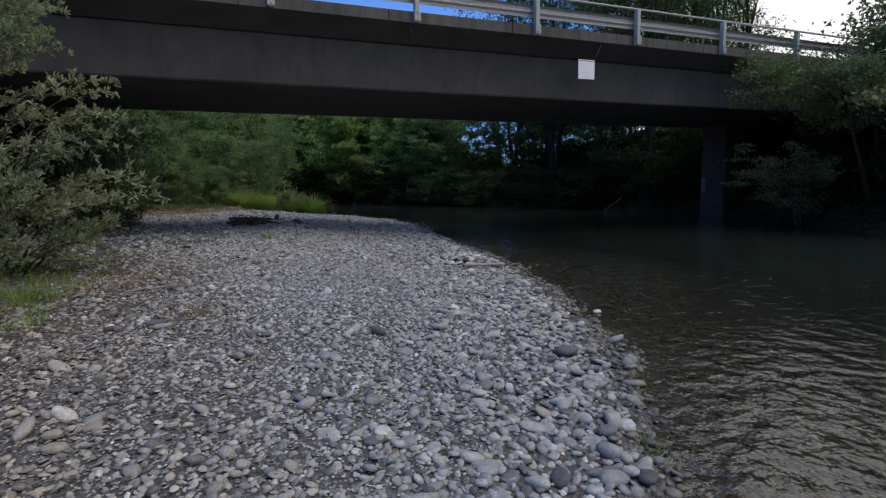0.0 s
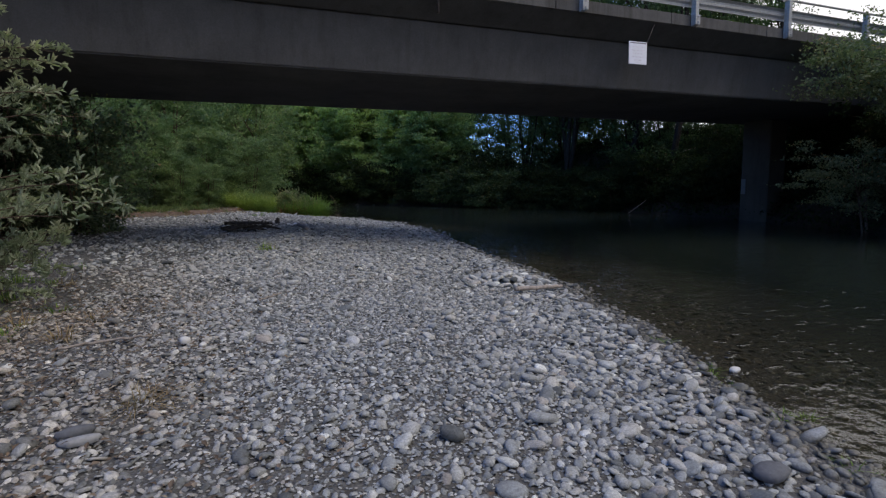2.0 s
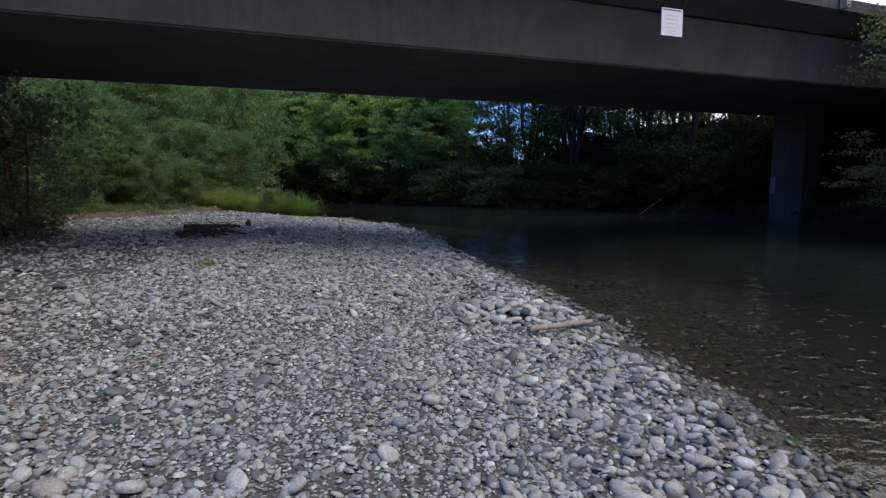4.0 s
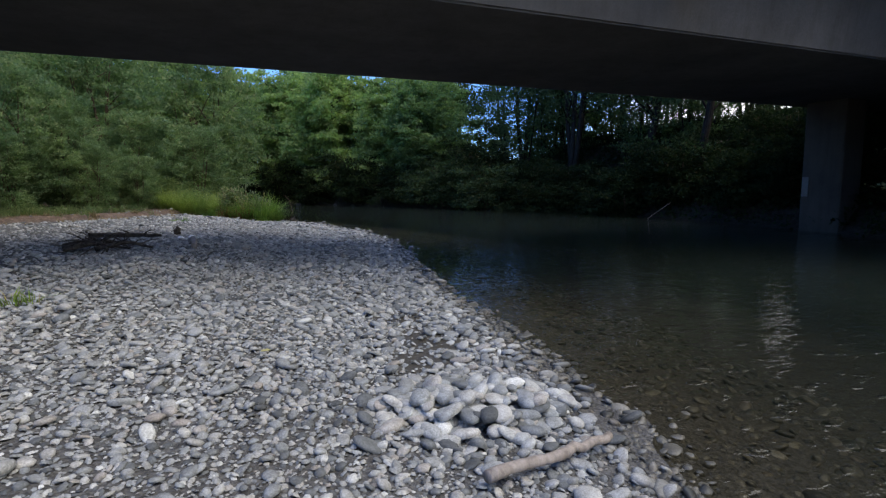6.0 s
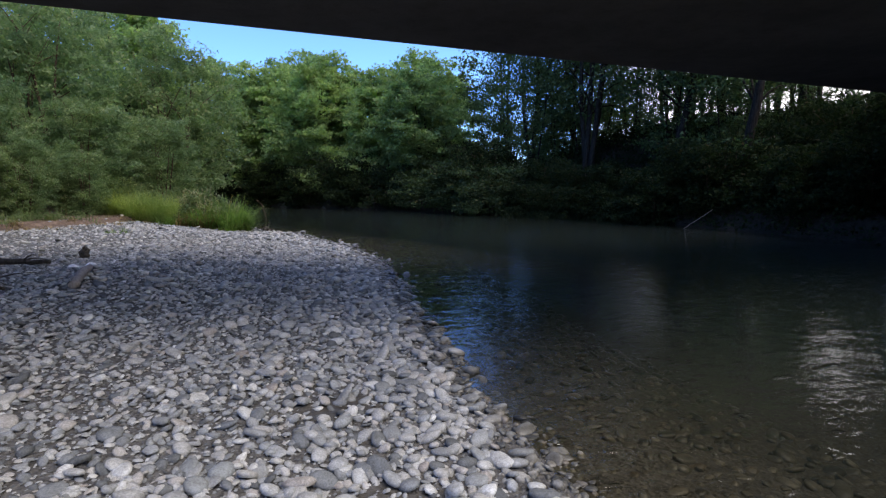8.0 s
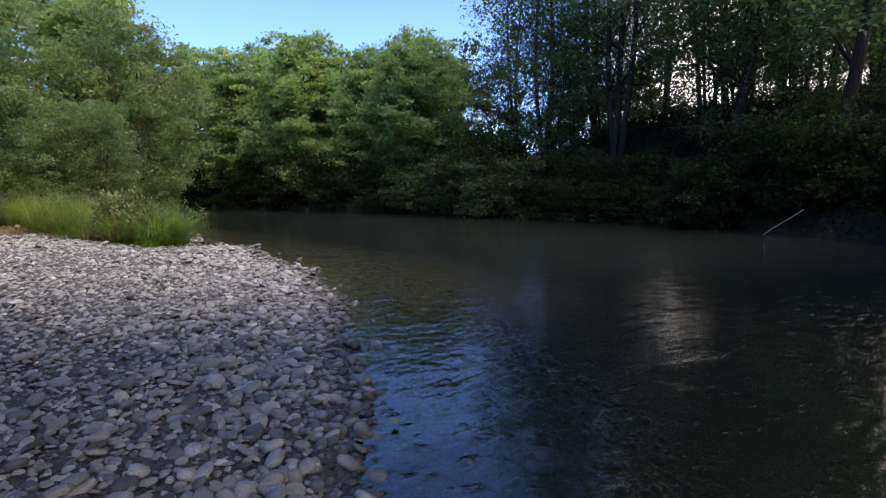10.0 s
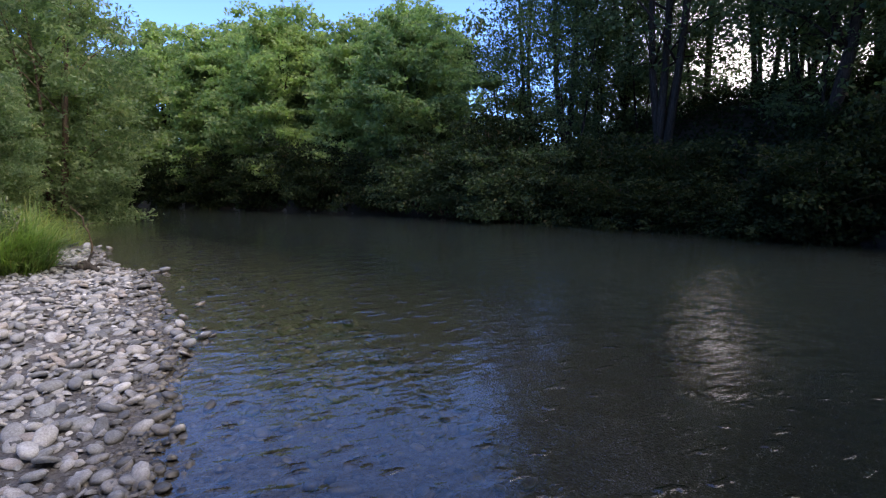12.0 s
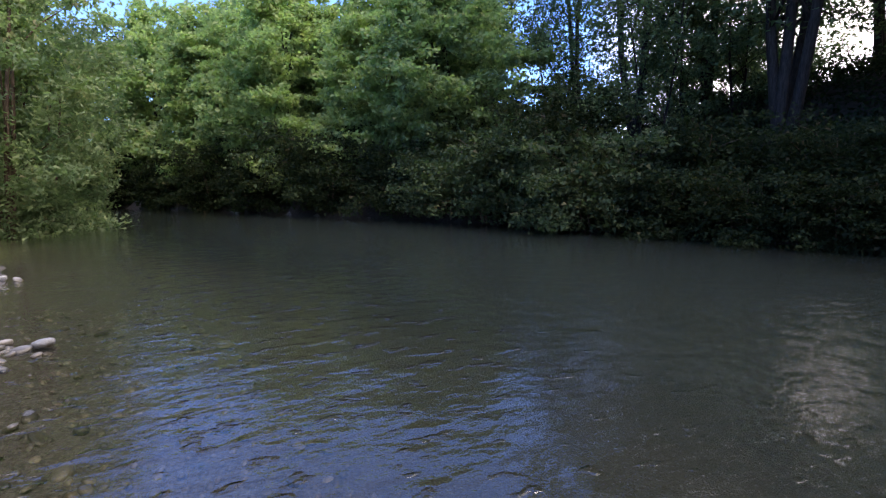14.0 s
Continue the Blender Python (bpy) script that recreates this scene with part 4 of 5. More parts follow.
# ---- grasses ----
def blades(rng, xy, az, height, width, lean):
    """Curved grass blades of two quads and a tip."""
    n = len(xy)
    z0 = ground_height(xy[:, 0], xy[:, 1]) - 0.02
    d = np.stack([np.cos(az), np.sin(az), 0 * az], -1)
    s = np.stack([-np.sin(az), np.cos(az), 0 * az], -1)
    ln = lean * height
    rings = []
    for t, w in ((0, 1.0), (0.5, 0.85), (1.0, 0.08)):
        c = np.stack([xy[:, 0], xy[:, 1], z0], -1) + d * (ln * t * t)[:, None] + np.array([0, 0, 1.0]) * (height * t * (1 - 0.35 * lean * t))[:, None]
        rings += [c - s * width * w / 2, c + s * width * w / 2]
    v = np.stack(rings, 1).reshape(-1, 3)
    k = np.arange(n)[:, None] * 6
    q = np.concatenate([k + np.array([[0, 1, 3, 2]]), k + np.array([[2, 3, 5, 4]])])
    return v, q


def grass(name, label, seed, material, spots, height, width, lean, per=60, base=0.10):
    """Grass in tufts whose blades arch outwards. spots: x, y, spread in x and y, number of tufts."""
    rng = np.random.default_rng(seed)
    mid = np.concatenate([np.stack([rng.normal(x, sx, n), rng.normal(y, sy, n)], -1) for x, y, sx, sy, n in spots])
    n = len(mid) * per
    tall = np.repeat(height * rng.uniform(0.3, 1.2, len(mid)), per) * rng.uniform(0.4, 1.1, n)
    az = rng.uniform(0, 2 * np.pi, n)
    off = np.stack([np.cos(az), np.sin(az)], -1) * (base * np.sqrt(rng.uniform(0, 1, n)))[:, None]
    v, q = blades(rng, np.repeat(mid, per, axis=0) + off, az + rng.normal(0, 0.5, n), tall, width, lean * rng.uniform(0.1, 1.5, n))
    return tagged(new(name, mesh_from(name, v, [q], material, False)), label, "grass", kind="stuff")


grass("meadow_grass", "bright yellow-green grass at the foot of the willows", 71, M_GRASS,
      [(-0.5, 33.6, 0.55, 0.45, 110), (0.3, 32.8, 0.4, 0.35, 70), (0.4, 35.0, 0.6, 0.5, 70), (-1.3, 34.2, 0.4, 0.35, 40), (0.8, 32.1, 0.3, 0.25, 30)], 1.15, 0.013, 1.3, 70, 0.26)
grass("bank_grass", "dull green grass on the earth lip below the willows", 84, M_WEED,
      [(-5.6, 29.6, 0.9, 0.5, 40), (-3.6, 30.9, 0.6, 0.4, 20), (-7.4, 28.6, 0.8, 0.5, 30)], 0.55, 0.012, 1.2, 45, 0.2)
grass("sedge_tuft", "tall green sedge at the tip of the gravel bar", 72, M_SEDGE,
      [(1.75, 30.3, 0.32, 0.40, 44), (2.15, 29.9, 0.20, 0.28, 26), (1.2, 30.8, 0.32, 0.35, 34), (0.8, 31.4, 0.3, 0.3, 16)], 0.95, 0.020, 1.2, 60, 0.22)
grass("sedge_tuft", "long arching sedge blades beside the curved stick", 76, M_SEDGE,
      [(2.25, 30.3, 0.16, 0.2, 12), (1.9, 30.7, 0.15, 0.2, 8)], 1.35, 0.024, 0.9, 40, 0.18)
grass("brown_stalks", "dead brown stalks standing in the front of the sedge", 77, M_STALK,
      [(1.45, 29.85, 0.25, 0.08, 16), (0.9, 30.5, 0.3, 0.15, 8)], 0.62, 0.016, 0.6, 30, 0.14)
grass("dry_grass", "dry tan grass and litter along the earth lip", 73, M_STRAW,
      [(-4.0, 28.8, 0.9, 0.3, 34), (-2.4, 30.2, 0.5, 0.25, 24), (-1.4, 31.9, 0.35, 0.3, 18), (-6.2, 27.3, 0.9, 0.4, 24), (-4.6, 8.0, 0.6, 1.2, 16), (0.9, 30.85, 0.45, 0.12, 9)], 0.22, 0.010, 1.4, 30, 0.10)
grass("straw_tuft", "flattened tuft of pale dry straw on the gravel", 78, M_STRAW,
      [(-2.8, 5.72, 0.12, 0.09, 7)], 0.16, 0.006, 2.0, 26, 0.07)
grass("low_weeds", "low green weeds under the near willow", 74, M_SEDGE,
      [(-4.6, 5.5, 0.35, 0.25, 22), (-4.9, 7.6, 0.4, 0.9, 34), (-5.3, 10.5, 0.6, 1.2, 30), (-1.55, 13.2, 0.12, 0.08, 2), (-0.9, 26.5, 0.15, 0.1, 4)], 0.24, 0.010, 0.9, 36, 0.10)
edge_spots = [(float(np.interp(y, SHORE_Y, SHORE_X)) - 0.05, y, 0.10, 0.18, 3) for y in (2.4, 3.0, 3.5, 4.1, 4.8, 5.6, 6.4)]
grass("waterline_weeds", "sparse low green weeds between the wet stones at the waterline", 81, M_SEDGE, edge_spots, 0.10, 0.008, 1.2, 22, 0.05)
rng = np.random.default_rng(79)
spots = np.concatenate([np.stack([rng.normal(x, sx, n), rng.normal(y, sy, n)], -1) for x, y, sx, sy, n in ((-3.8, 6.6, 0.9, 2.4, 6500), (-4.2, 32.0, 2.0, 0.7, 1500), (-5.5, 29.5, 1.2, 1.5, 500), (0.8, 31.0, 0.9, 0.5, 200))])
lv, lq = leaves(rng, np.column_stack([spots, ground_height(spots[:, 0], spots[:, 1]) + 0.03]), (0.01, 0.01, 0.01), 1, 0.040, 0.6, 0.0, 2.5)
tagged(new("leaf_litter", mesh_from("leaf_litter", lv, [lq], M_LITTER, False)), "dry reddish brown fallen leaves on the gravel", "leaf litter", kind="stuff")
weed = build_tree("leafy_weed", "bushy green weed with pale brown seed heads", "weed", 75, 1.1, 0.45, 0.05, 70, 14, 0.085, M_WEED, M_STRAW, 5, 0.012, group="weeds", limb_count=6)
rng = np.random.default_rng(80)
for k in range(9):
    ang, far, up = rng.uniform(0, 2 * np.pi), rng.uniform(0.05, 0.4), rng.uniform(0.85, 1.25)
    tip = np.array([far * np.cos(ang), far * np.sin(ang), up])
    stalk = Pile()
    stalk.tube(curve_pts((0.3 * tip[0], 0.3 * tip[1], 0.1), tip, (0, 0, 0.05), 4), (0.006, 0.005, 0.004, 0.003), 4)
    stem = mpart("stalk", stalk.mesh("stalk", M_STRAW), weed)
    head = Pile()
    head.tube([tip + np.array([0.004 * j, 0, 0.028 * j - 0.05]) for j in range(5)], np.array([0.006, 0.02, 0.023, 0.016, 0.004]) * rng.uniform(0.8, 1.2, 5), 6)
    mpart("seed_head", head.mesh("seed_head", M_SEED), stem)
put(weed, 0.9, 31.1, 0, 1.0, 0.02)
for x, y, turn, size in ((1.40, 30.6, 80, 0.85), (1.00, 31.6, 190, 1.05), (1.05, 30.8, 310, 0.95), (0.65, 31.4, 140, 0.9), (1.30, 31.2, 250, 1.15), (1.70, 31.0, 15, 1.0), (0.80, 32.0, 100, 1.1), (2.00, 30.5, 200, 0.8), (1.70, 29.9, 33, 0.65), (1.20, 30.2, 120, 0.7), (2.15, 30.0, 290, 0.7),
                         (-2.3, 33.6, 45, 0.6), (-3.4, 33.5, 170, 0.6), (-4.6, 33.3, 280, 0.65)):
    again(weed, x, y, turn, size, 0.02)


# leafy undergrowth that clothes the wooded bank
rng = np.random.default_rng(83)
spots = np.stack([rng.uniform(14.0, 40.0, 13000), rng.uniform(8.0, 46.0, 13000)], -1)
into_bank = spots[:, 0] - soft_lookup(spots[:, 1], BANK_Y, BANK_X)
spots = spots[(into_bank > -0.1) & (into_bank < 16) & ((spots[:, 1] > 21.5) | (into_bank < 4.5))]
tall = rng.uniform(0.1, 0.75, len(spots)) * (0.7 + 0.5 * wavy(spots[:, 0] * 0.7, spots[:, 1] * 0.7))
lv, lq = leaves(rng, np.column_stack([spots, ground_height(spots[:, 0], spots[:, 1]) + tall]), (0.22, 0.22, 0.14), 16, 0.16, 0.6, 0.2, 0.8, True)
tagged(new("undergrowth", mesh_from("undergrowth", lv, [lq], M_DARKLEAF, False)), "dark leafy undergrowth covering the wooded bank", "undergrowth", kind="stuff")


# ---- driftwood and litter ----
def driftwood(name, label, category, points, radii, material, seed, twigs=0):
    rng = np.random.default_rng(seed)
    base = Vector(points[0])
    ob = new(name)
    ob.location = base
    tagged(ob, label, category)
    pts = np.array(points) - np.array(base)
    t, tt = np.linspace(0, 1, len(pts)), np.linspace(0, 1, 13)
    fine = np.stack([np.interp(tt, t, pts[:, k]) for k in range(3)], -1)
    fine[1:-1] += rng.normal(size=(11, 3)) * np.array([0.012, 0.012, 0.006])
    rr = np.interp(tt, t, radii) * rng.uniform(0.93, 1.07, 13)
    pile = Pile()
    pile.tube(fine, rr, 9)
    mpart("stem", pile.mesh("stem", material), ob)
    for k in range(twigs):
        j = rng.integers(3, 12)
        d = unit(rng.normal(size=3) + np.array([0, 0, 0.15])) * np.array([1, 1, 0.45]) * rng.uniform(0.2, 0.7)
        pile = Pile()
        pile.tube(curve_pts(fine[j], fine[j] + d, (0, 0, 0.04), 4), np.linspace(0.4, 0.12, 4) * rr[j], 6)
        mpart("twig", pile.mesh("twig", material), ob)
    return ob


def on(x, y, up=0.0):
    return (x, y, float(ground_height(x, y)) + up)


driftwood("driftwood_log", "short pale bleached driftwood log on cobbles", "log", [on(1.50, 8.86, 0.09), on(1.98, 8.95, 0.10), on(2.45, 9.10, 0.09)], [0.034, 0.031, 0.026], M_PALELOG, 1)
driftwood("fallen_log", "dark weathered log lying on the gravel", "log", [on(-2.25, 20.1, 0.12), on(-1.55, 20.05, 0.12), on(-0.85, 19.95, 0.10)], [0.055, 0.05, 0.03], M_CHAR, 2, 3)
BRUSH = "dark tangled driftwood branch in a low brush heap"
for k, (x0, y0, x1, y1) in enumerate(((-2.3, 18.2, -1.2, 17.9), (-2.2, 17.8, -1.0, 18.4), (-1.9, 18.6, -1.5, 17.5), (-2.35, 18.5, -1.5, 18.1), (-1.7, 17.7, -0.8, 17.75), (-2.1, 18.0, -1.6, 18.7))):
    driftwood("branch", BRUSH, "branch", [on(x0, y0, 0.08), on((x0 + x1) / 2, (y0 + y1) / 2, 0.16 + 0.03 * (k % 3)), on(x1, y1, 0.06)], [0.038, 0.034, 0.018], M_CHAR, 30 + k, 11)
driftwood("stump", "small dark stump on the gravel", "stump", [on(-0.62, 21.0, -0.02), on(-0.60, 21.02, 0.10), on(-0.56, 21.03, 0.19)], [0.075, 0.07, 0.05], M_CHAR, 5)
driftwood("driftwood_stick", "grey split stick lying on the gravel", "stick", [on(-0.12, 17.7, 0.08), on(-0.16, 18.4, 0.10), on(-0.18, 19.1, 0.09)], [0.05, 0.055, 0.045], M_DRIFT, 6)
driftwood("snag", "thin curved grey stick standing by the sedge", "stick", [on(3.15, 30.4, -0.02), on(3.27, 30.4, 0.45), on(3.16, 30.42, 0.95), on(2.98, 30.45, 1.15)], [0.018, 0.016, 0.012, 0.008], M_BARK_BROWN, 7, 7)
driftwood("leaning_branch", "long pale bare branch leaning from the dark bank into water", "branch", [(17.3, 24.65, -0.05), (17.6, 24.2, 0.35), (17.85, 23.85, 0.70)], [0.009, 0.011, 0.012], M_DRIFT, 8)
driftwood("broken_branch", "pale broken limb beside the grey trunk", "branch", [(20.15, 25.05, 2.85), (20.9, 24.8, 3.15), (21.8, 24.5, 3.4)], [0.05, 0.045, 0.03], M_DRIFT, 9, 2)
driftwood("driftwood_twig", "thin pale twig lying on the stones", "twig", [on(-3.5, 6.9, 0.06), on(-3.2, 7.0, 0.07), on(-2.9, 7.02, 0.06)], [0.012, 0.011, 0.008], M_DRIFT, 10)
driftwood("driftwood_twig", "thin pale twig lying on the stones", "twig", [on(-2.0, 8.2, 0.06), on(-1.85, 8.4, 0.07), on(-1.75, 8.6, 0.06)], [0.010, 0.010, 0.006], M_DRIFT, 11)
driftwood("dark_clump", "dark root clump at the foot of the snag", "root", [on(3.05, 29.9, 0.03), on(3.2, 29.95, 0.12), on(3.4, 29.95, 0.03)], [0.06, 0.09, 0.04], M_CHAR, 12, 4)


def scrap():
    rng = np.random.default_rng(5)
    bm = bmesh.new()
    bmesh.ops.create_grid(bm, x_segments=10, y_segments=4, size=0.5)
    for v in bm.verts:
        v.co = Vector((v.co.x * 0.5, v.co.y * 0.24 * (1 + 0.3 * math.sin(v.co.x * 9)), 0.03 * math.sin(v.co.x * 11) + 0.02 * rng.normal()))
    bmesh.ops.solidify(bm, geom=bm.faces[:], thickness=0.006)
    me = bpy.data.meshes.new("paper_scrap")
    bm.to_mesh(me)
    bm.free()
    me.materials.append(M_PAPER)
    ob = tagged(new("paper_scrap", me), "crumpled white scrap lying on the gravel", "scrap")
    ob.location = on(-0.28, 19.3, 0.09)
    ob.scale = (0.8, 0.7, 0.8)


scrap()


def fallen_leaf(x, y, turn):
    v = 0.6 * np.array([(-0.07, 0, 0), (-0.02, 0.045, 0.012), (0.05, 0.04, 0.02), (0.09, 0, 0.008), (0.05, -0.045, 0.015), (-0.02, -0.04, 0.01), (0.01, 0, -0.006)])
    f = np.array([(6, 1, 0), (6, 2, 1), (6, 3, 2), (6, 4, 3), (6, 5, 4), (6, 0, 5)])
    ob = tagged(new("fallen_leaf", mesh_from("fallen_leaf", v, [f], M_FALLEN)), "yellow fallen leaf on the stones", "leaf", "fallen leaves")
    ob.location, ob.rotation_euler = on(x, y, 0.075), (0, 0.1, radians(turn))


fallen_leaf(0.62, 11.0, 20)
fallen_leaf(4.45, 17.75, 70)


# ---- stones ----
def pebble_shape(seed, seg=7, rings=(0.55, 0.93, 0.80), hs=(0.82, 0.30, -0.45)):
    """A flattened, lumpy river stone with an open underside."""
    rng = np.random.default_rng(seed)
    th = np.linspace(0, 2 * np.pi, seg, endpoint=False)
    stretch, skew = rng.uniform(1.05, 1.7), rng.normal(0, 0.12)
    v = [(rng.normal(0, 0.06), rng.normal(0, 0.06), 1.0)]
    outline = 1 + (0.22 if seg < 8 else 0.17) * rng.normal(size=seg)
    for r, h in zip(rings, hs):
        rr = r * (0.6 + 0.4 * outline) * (1 + (0.05 if seg < 9 else 0.02) * rng.normal(size=seg))
        hh = h + (0.06 if seg < 9 else 0.025) * rng.normal(size=seg) + skew * np.cos(th)
        v += [(rr[k] * math.cos(th[k]) * stretch, rr[k] * math.sin(th[k]), hh[k]) for k in range(seg)]
    f = []
    k = np.arange(seg)
    f.append(np.stack([np.zeros(seg, int), 1 + k, 1 + (k + 1) % seg], -1))
    for j in range(len(rings) - 1):
        a, b = 1 + j * seg + k, 1 + j * seg + (k + 1) % seg
        f += [np.stack([a, a + seg, b + seg], -1), np.stack([a, b + seg, b], -1)]
    return np.array(v, float), np.concatenate(f)


SHAPES = ([pebble_shape(900 + k, 9, (0.48, 0.86, 1.0, 0.84), (0.92, 0.66, 0.08, -0.5)) for k in range(14)] + [pebble_shape(950 + k, 6, (0.68, 0.95), (0.74, -0.2)) for k in range(10)]
          + [pebble_shape(980 + k, 5, (0.8,), (0.1,)) for k in range(6)] + [pebble_shape(1000 + k, 8, (0.62, 0.97, 0.84), (0.84, 0.26, -0.45)) for k in range(10)])


def scatter_grid(rng, x0, x1, y0, y1, step):
    X, Y = np.meshgrid(np.arange(x0, x1, step), np.arange(y0, y1, step))
    return np.stack([X.ravel(), Y.ravel()], -1) + rng.uniform(-0.55, 0.55, (X.size, 2)) * step


def on_gravel(p, lo, hi):
    d = np.interp(p[:, 1], SHORE_Y, SHORE_X) - p[:, 0]
    return (d > lo) & (d < hi)


def size_at(p):
    """Typical half-length of stones: fine gravel inland at the start, cobbles at the water and further on."""
    d = np.interp(p[:, 1], SHORE_Y, SHORE_X) - p[:, 0]
    near = 0.0138 + 0.0078 * smooth01((2.9 - d) / 2.4)
    late = 0.0185 + 0.0085 * smooth01((3.0 - d) / 3)
    return near + (late - near) * smooth01((p[:, 1] - 8.5) / 5.5)


def sandy(p):
    keep = np.ones(len(p), bool)
    for x, y, rx, ry in SANDY:
        keep &= ((p[:, 0] - x) / rx) ** 2 + ((p[:, 1] - y) / ry) ** 2 > 0.85 + 0.75 * wavy(p[:, 0] * 5, p[:, 1] * 5)
    return keep | (np.sin(p[:, 0] * 913.0 + p[:, 1] * 517.0) > 0.72)


rng = np.random.default_rng(77)
sets = []
# fine gravel over the first stretch
p = scatter_grid(rng, -5.5, 2.6, 2.2, 13.0, 0.047)
p = p[on_gravel(p, 0.0, 6.6)]
p = p[rng.uniform(size=len(p)) < 1.15 - smooth01((p[:, 1] - 8) / 5) * 0.8]
p = p[sandy(p) & (on_gravel(p, 1.6, 9) | (rng.uniform(size=len(p)) < 0.62))]
sets.append((p, size_at(p) * 0.97 * rng.lognormal(0, 0.40, len(p))))
# grit between the stones where the walk passes close
p = scatter_grid(rng, -4.2, 2.2, 2.2, 9.0, 0.036)
p = p[on_gravel(p, 1.3, 5.2) & sandy(p)]
sets.append((p, 0.0112 * rng.lognormal(0, 0.22, len(p))))
# cobbles over the whole bar
p = scatter_grid(rng, -9.5, 5.4, 2.0, 34.0, 0.071)
p = p[on_gravel(p, -0.15, 8.2) | ((p[:, 1] > 12) & on_gravel(p, -0.15, 12.5))]
p = p[(behind_lip(p[:, 0], p[:, 1]) < 0.05) | (rng.uniform(size=len(p)) < 0.06)]
deep = np.interp(p[:, 1], SHORE_Y, SHORE_X) - p[:, 0]
far_thin = np.where(p[:, 1] > 22, 0.7, 1.0) * np.where(deep > 5.0, 0.6, 1.0) * np.where(p[:, 0] < -4.5, 0.5, 1.0) * np.where(p[:, 1] < 10, 0.8, 1.0)
p = p[rng.uniform(size=len(p)) < far_thin]
p = p[sandy(p) | (rng.uniform(size=len(p)) < 0.2)]
sets.append((p, size_at(p) * 1.18 * rng.lognormal(0, 0.42, len(p))))
# small stones filling the gaps further on
p = scatter_grid(rng, -3.0, 5.3, 10.0, 24.0, 0.095)
p = p[on_gravel(p, -0.1, 6.0) & sandy(p)]
sets.append((p, 0.021 * rng.lognormal(0, 0.3, len(p))))
p = scatter_grid(rng, -3.0, 4.2, 7.0, 17.0, 0.055)
p = p[on_gravel(p, 0.3, 6.0) & sandy(p)]
sets.append((p, 0.0128 * rng.lognormal(0, 0.08, len(p))))
# stones on the shallow bed
p = scatter_grid(rng, -1.0, 10.0, 1.0, 32.0, 0.115)
p = p[on_gravel(p, -2.2, -0.05) & ((p[:, 1] < 26) | (on_gravel(p, -2.2, -0.35) & (rng.uniform(size=len(p)) < 0.8)))]
sets.append((p, np.where((p[:, 1] < 26) & ~on_gravel(p, -0.55, 0.0), 0.033, 0.025) * rng.lognormal(0, 0.30, len(p))))
# thinner gravel behind the start and under the bushes
p = scatter_grid(rng, -10.0, 2.0, -7.0, 2.3, 0.13)
p = p[on_gravel(p, -0.1, 8.5)]
sets.append((p, 0.034 * rng.lognormal(0, 0.35, len(p))))
p = scatter_grid(rng, -9.5, -5.0, 2.0, 16.0, 0.14)
p = p[rng.uniform(size=len(p)) < 0.75]
sets.append((p, 0.026 * rng.lognormal(0, 0.35, len(p))))
P = np.concatenate([s[0] for s in sets])
R = np.clip(np.concatenate([s[1] for s in sets]), 0.009, 0.062)
# a heap of larger cobbles by the driftwood, and scattered single large ones
ha, hr = rng.uniform(0, 2 * np.pi, 210), np.sqrt(rng.uniform(0, 1, 210))
hr[135:] *= 0.62
heap = np.stack([1.92 + 0.70 * hr * np.cos(ha), 9.76 + 0.54 * hr * np.sin(ha)], -1)
P = np.concatenate([P, heap])
R = np.concatenate([R, rng.uniform(0.036, 0.07, len(heap))])
edge_y = rng.uniform(3, 26, 260)
edge = np.stack([np.interp(edge_y, SHORE_Y, SHORE_X) + rng.normal(-0.15, 0.35, 260), edge_y], -1)
P = np.concatenate([P, edge])
R = np.concatenate([R, rng.uniform(0.020, 0.042, 260)])
PICKED = [(-3.5, 5.9, 0.07), (-2.5, 6.9, 0.06), (2.88, 9.40, 0.09), (-1.7, 3.0, 0.07), (0.3, 3.62, 0.07), (3.45, 13.45, 0.08),
          (0.0, 10.16, 0.07), (4.82, 19.53, 0.10), (5.09, 21.53, 0.09), (5.16, 24.83, 0.07), (4.44, 29.8, 0.11), (4.28, 29.7, 0.07), (4.46, 29.5, 0.06), (2.88, 34.5, 0.08), (2.66, 34.52, 0.08), (2.4, 34.5, 0.10),
          (2.1, 34.6, 0.09), (5.09, 26.58, 0.06), (4.92, 25.84, 0.065), (4.91, 25.38, 0.075), (5.03, 24.51, 0.09), (4.3, 28.0, 0.12), (4.13, 29.3, 0.10)]
P = np.concatenate([P, np.array([q[:2] for q in PICKED])])
R = np.concatenate([R, np.array([q[2] * (0.72 if q[1] < 26 else 0.85) for q in PICKED])])
N = len(P)
flatness = rng.uniform(0.34, 0.70, N)
turn = rng.uniform(0, 2 * np.pi, N)
tilt = rng.normal(0, 0.24, (N, 2))
Z = ground_height(P[:, 0], P[:, 1]) + R * flatness * rng.uniform(0.15, 1.1, N)
Z -= np.where(np.interp(P[:, 1], SHORE_Y, SHORE_X) - P[:, 0] < 0.25, 0.45 * R * flatness, 0)
Z -= np.where(np.interp(P[:, 1], SHORE_Y, SHORE_X) - P[:, 0] < -0.05, np.where(P[:, 1] < 14, 0.35, -0.25) * R * flatness, 0)
Z[-len(PICKED):] += np.array([0.03 if q[1] > 24 else 0.0 for q in PICKED])
nh = len(PICKED) + len(edge) + len(heap)
Z[-nh:-nh + len(heap)] += np.where(np.arange(len(heap)) < 135, 0.03, 0.095) * (1.2 - hr ** 2)
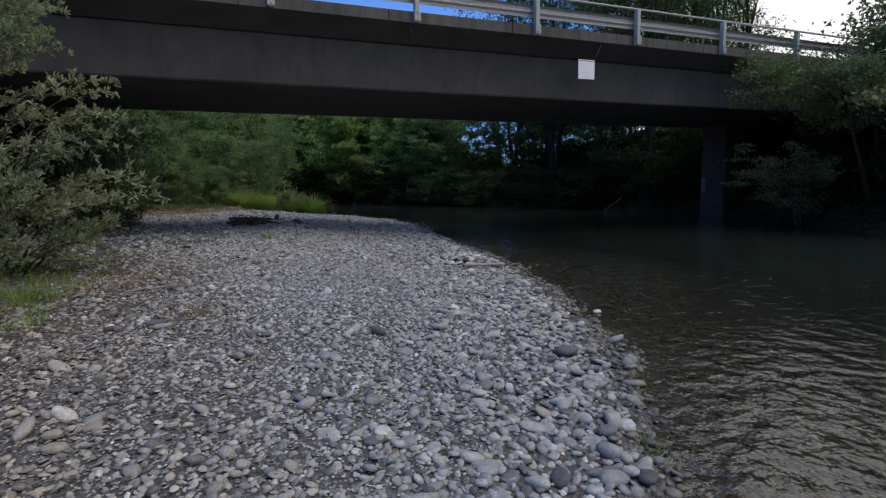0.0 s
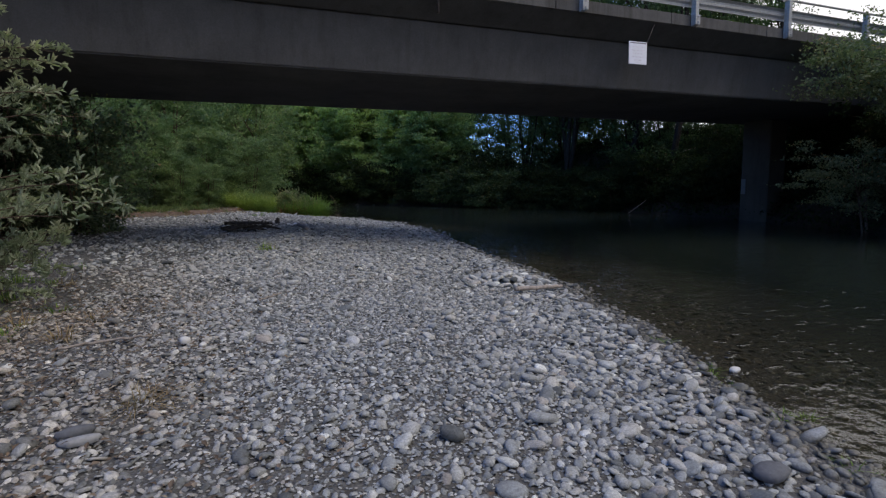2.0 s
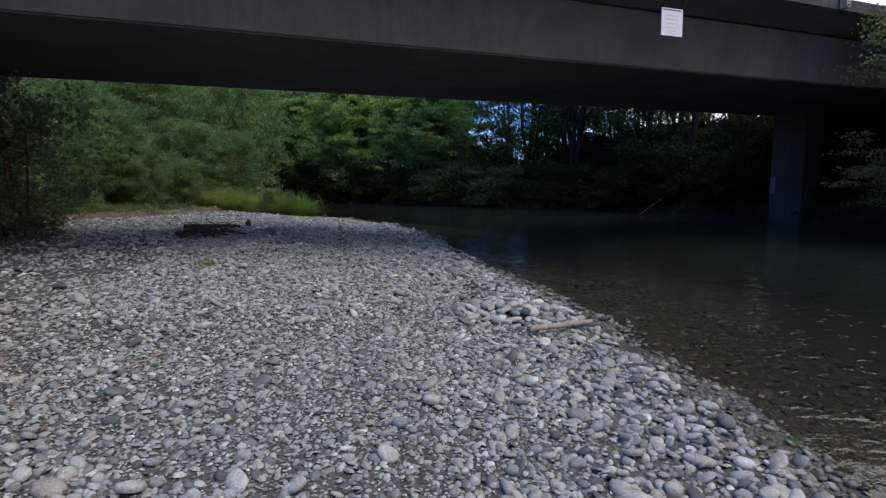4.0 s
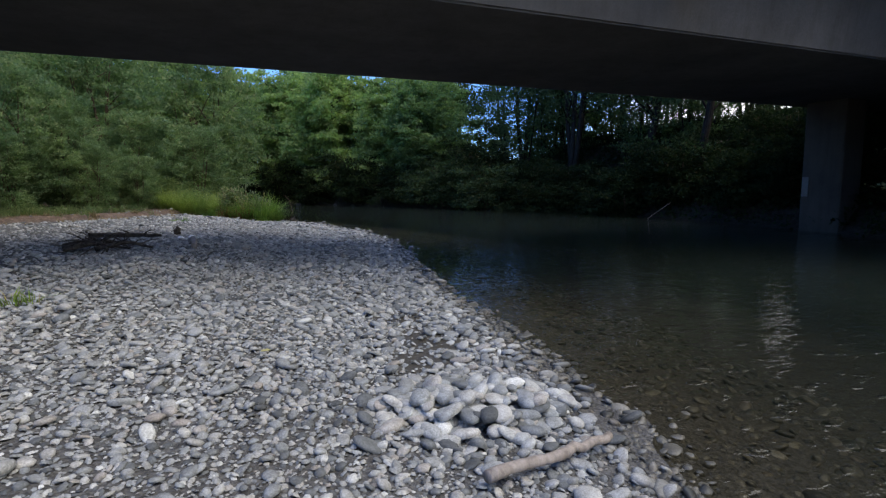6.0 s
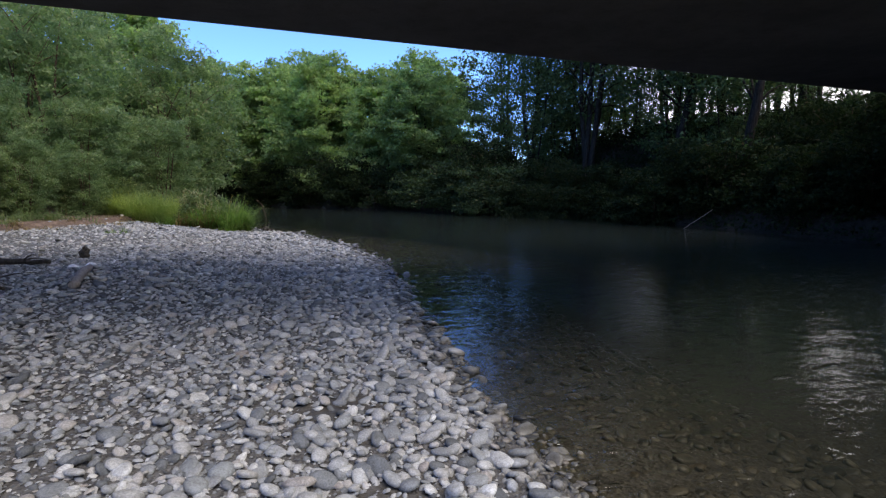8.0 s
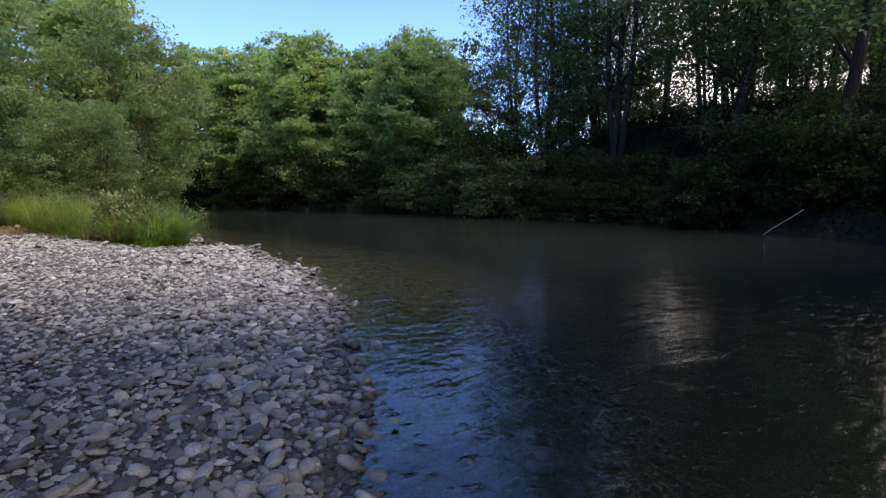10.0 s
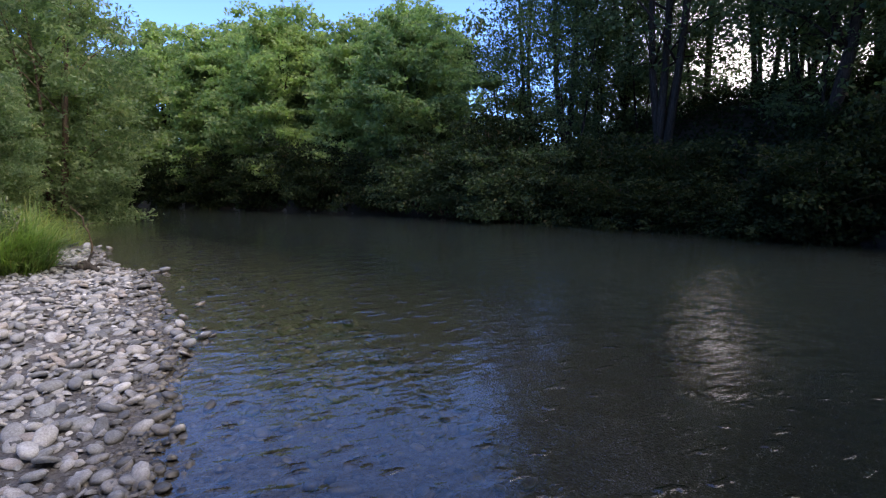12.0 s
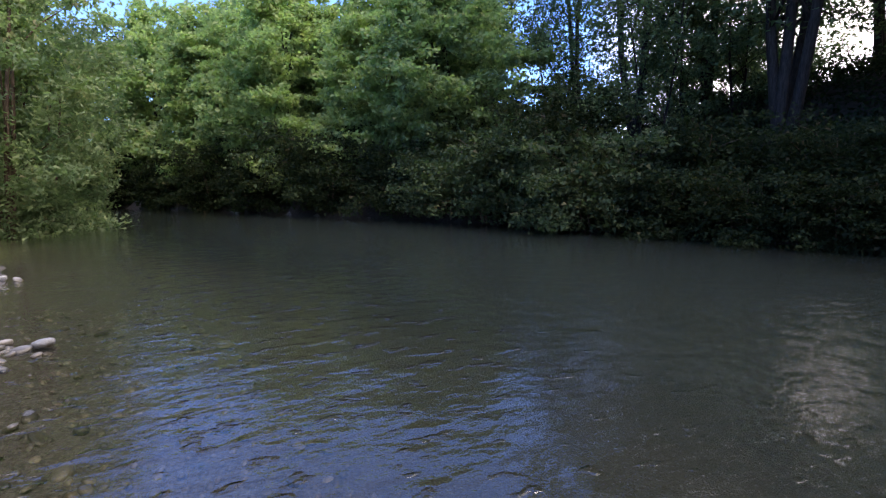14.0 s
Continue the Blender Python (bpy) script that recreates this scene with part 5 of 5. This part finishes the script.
kindof = np.where(R < 0.0145, rng.integers(24, 30, size=N), np.where(R < np.where(P[:, 1] < 16, 0.026, 0.038), rng.integers(14, 24, size=N), np.where(R < 0.044, rng.integers(30, 40, size=N), rng.integers(0, 14, size=N))))
# the pieces that stay single: larger stones along the water between the start and the bridge
single = (R > 0.036) & (P[:, 1] > 2.5) & (P[:, 1] < 14.5) & on_gravel(P, -0.4, 3.4)
idx = np.flatnonzero(single)
idx = np.sort(idx[np.argsort(-R[idx] - 1.0 * ((idx >= N - nh) & (idx < N - nh + len(heap))))][:300])
single[:] = False
single[idx] = True


def stone_pose(k):
    return (Matrix.Translation((P[k, 0], P[k, 1], Z[k])) @ Matrix.Rotation(turn[k], 4, "Z") @ Euler((tilt[k, 0], tilt[k, 1], 0)).to_matrix().to_4x4()
            @ Matrix.Diagonal((R[k], R[k], R[k] * flatness[k], 1)))


pile = Pile()
for s in range(len(SHAPES)):
    sv, sf = SHAPES[s]
    k = np.flatnonzero((kindof == s) & ~single)
    v = sv[None] * np.stack([R[k], R[k], R[k] * flatness[k]], -1)[:, None]
    v[:, :, 2] += v[:, :, 0] * tilt[k, 0][:, None] + v[:, :, 1] * tilt[k, 1][:, None]
    c, s_ = np.cos(turn[k])[:, None], np.sin(turn[k])[:, None]
    w = np.stack([v[:, :, 0] * c - v[:, :, 1] * s_, v[:, :, 0] * s_ + v[:, :, 1] * c, v[:, :, 2]], -1) + np.stack([P[k, 0], P[k, 1], Z[k]], -1)[:, None]
    f = sf[None] + (np.arange(len(k)) * len(sv))[:, None, None]
    pile.add(w.reshape(-1, 3), f.reshape(-1, 3))
tagged(mpart("gravel", pile.mesh("gravel", M_STONE), ground, "rounded grey river stones and gravel"), kind="stuff")
shared = [mesh_from("stone", v, [f], M_STONE_PIECE) for v, f in SHAPES]
pale = [mesh_from("stone", v, [f], M_PALE_STONE) for v, f in SHAPES]
for k in idx:
    mpart("stone", (pale if N - nh <= k < N - nh + len(heap) else shared)[kindof[k]], ground).matrix_basis = stone_pose(k)

# single stones that stand out by their colour: x, y, half-length, half-width, height, turn, material
M_QUARTZ = plain("white_quartz", (0.50, 0.49, 0.47), 0.7, 40, 0.12)
M_SLATE = plain("dark_blue_grey_stone", (0.105, 0.108, 0.118), 0.75, 40, 0.2)
M_FLAT = plain("flat_grey_stone", (0.25, 0.25, 0.252), 0.8, 40, 0.15)
for k, (x, y, a, b, c, spin, material) in enumerate((
        (-2.65, 6.82, 0.055, 0.045, 0.035, 20, M_QUARTZ), (-2.52, 6.72, 0.035, 0.025, 0.02, 70, M_QUARTZ), (1.84, 5.56, 0.075, 0.045, 0.026, 10, M_QUARTZ), (-3.43, 5.33, 0.045, 0.03, 0.025, 0, M_QUARTZ),
        (0.38, 4.14, 0.125, 0.085, 0.046, 10, M_SLATE), (-3.04, 5.26, 0.08, 0.036, 0.026, 8, M_FLAT), (-3.08, 5.35, 0.08, 0.036, 0.032, 12, M_SLATE), (-2.36, 4.42, 0.055, 0.04, 0.032, 100, M_FLAT),
        (5.16, 24.84, 0.05, 0.035, 0.035, 40, M_QUARTZ))):
    v, f = SHAPES[k % 14]
    mpart("stone", mesh_from("stone", v, [f], material), ground).matrix_basis = (
        Matrix.Translation((x, y, float(ground_height(x, y)) + 0.6 * c + 0.02)) @ Matrix.Rotation(radians(spin), 4, "Z") @ Matrix.Diagonal((a * 0.75, b, c, 1)))
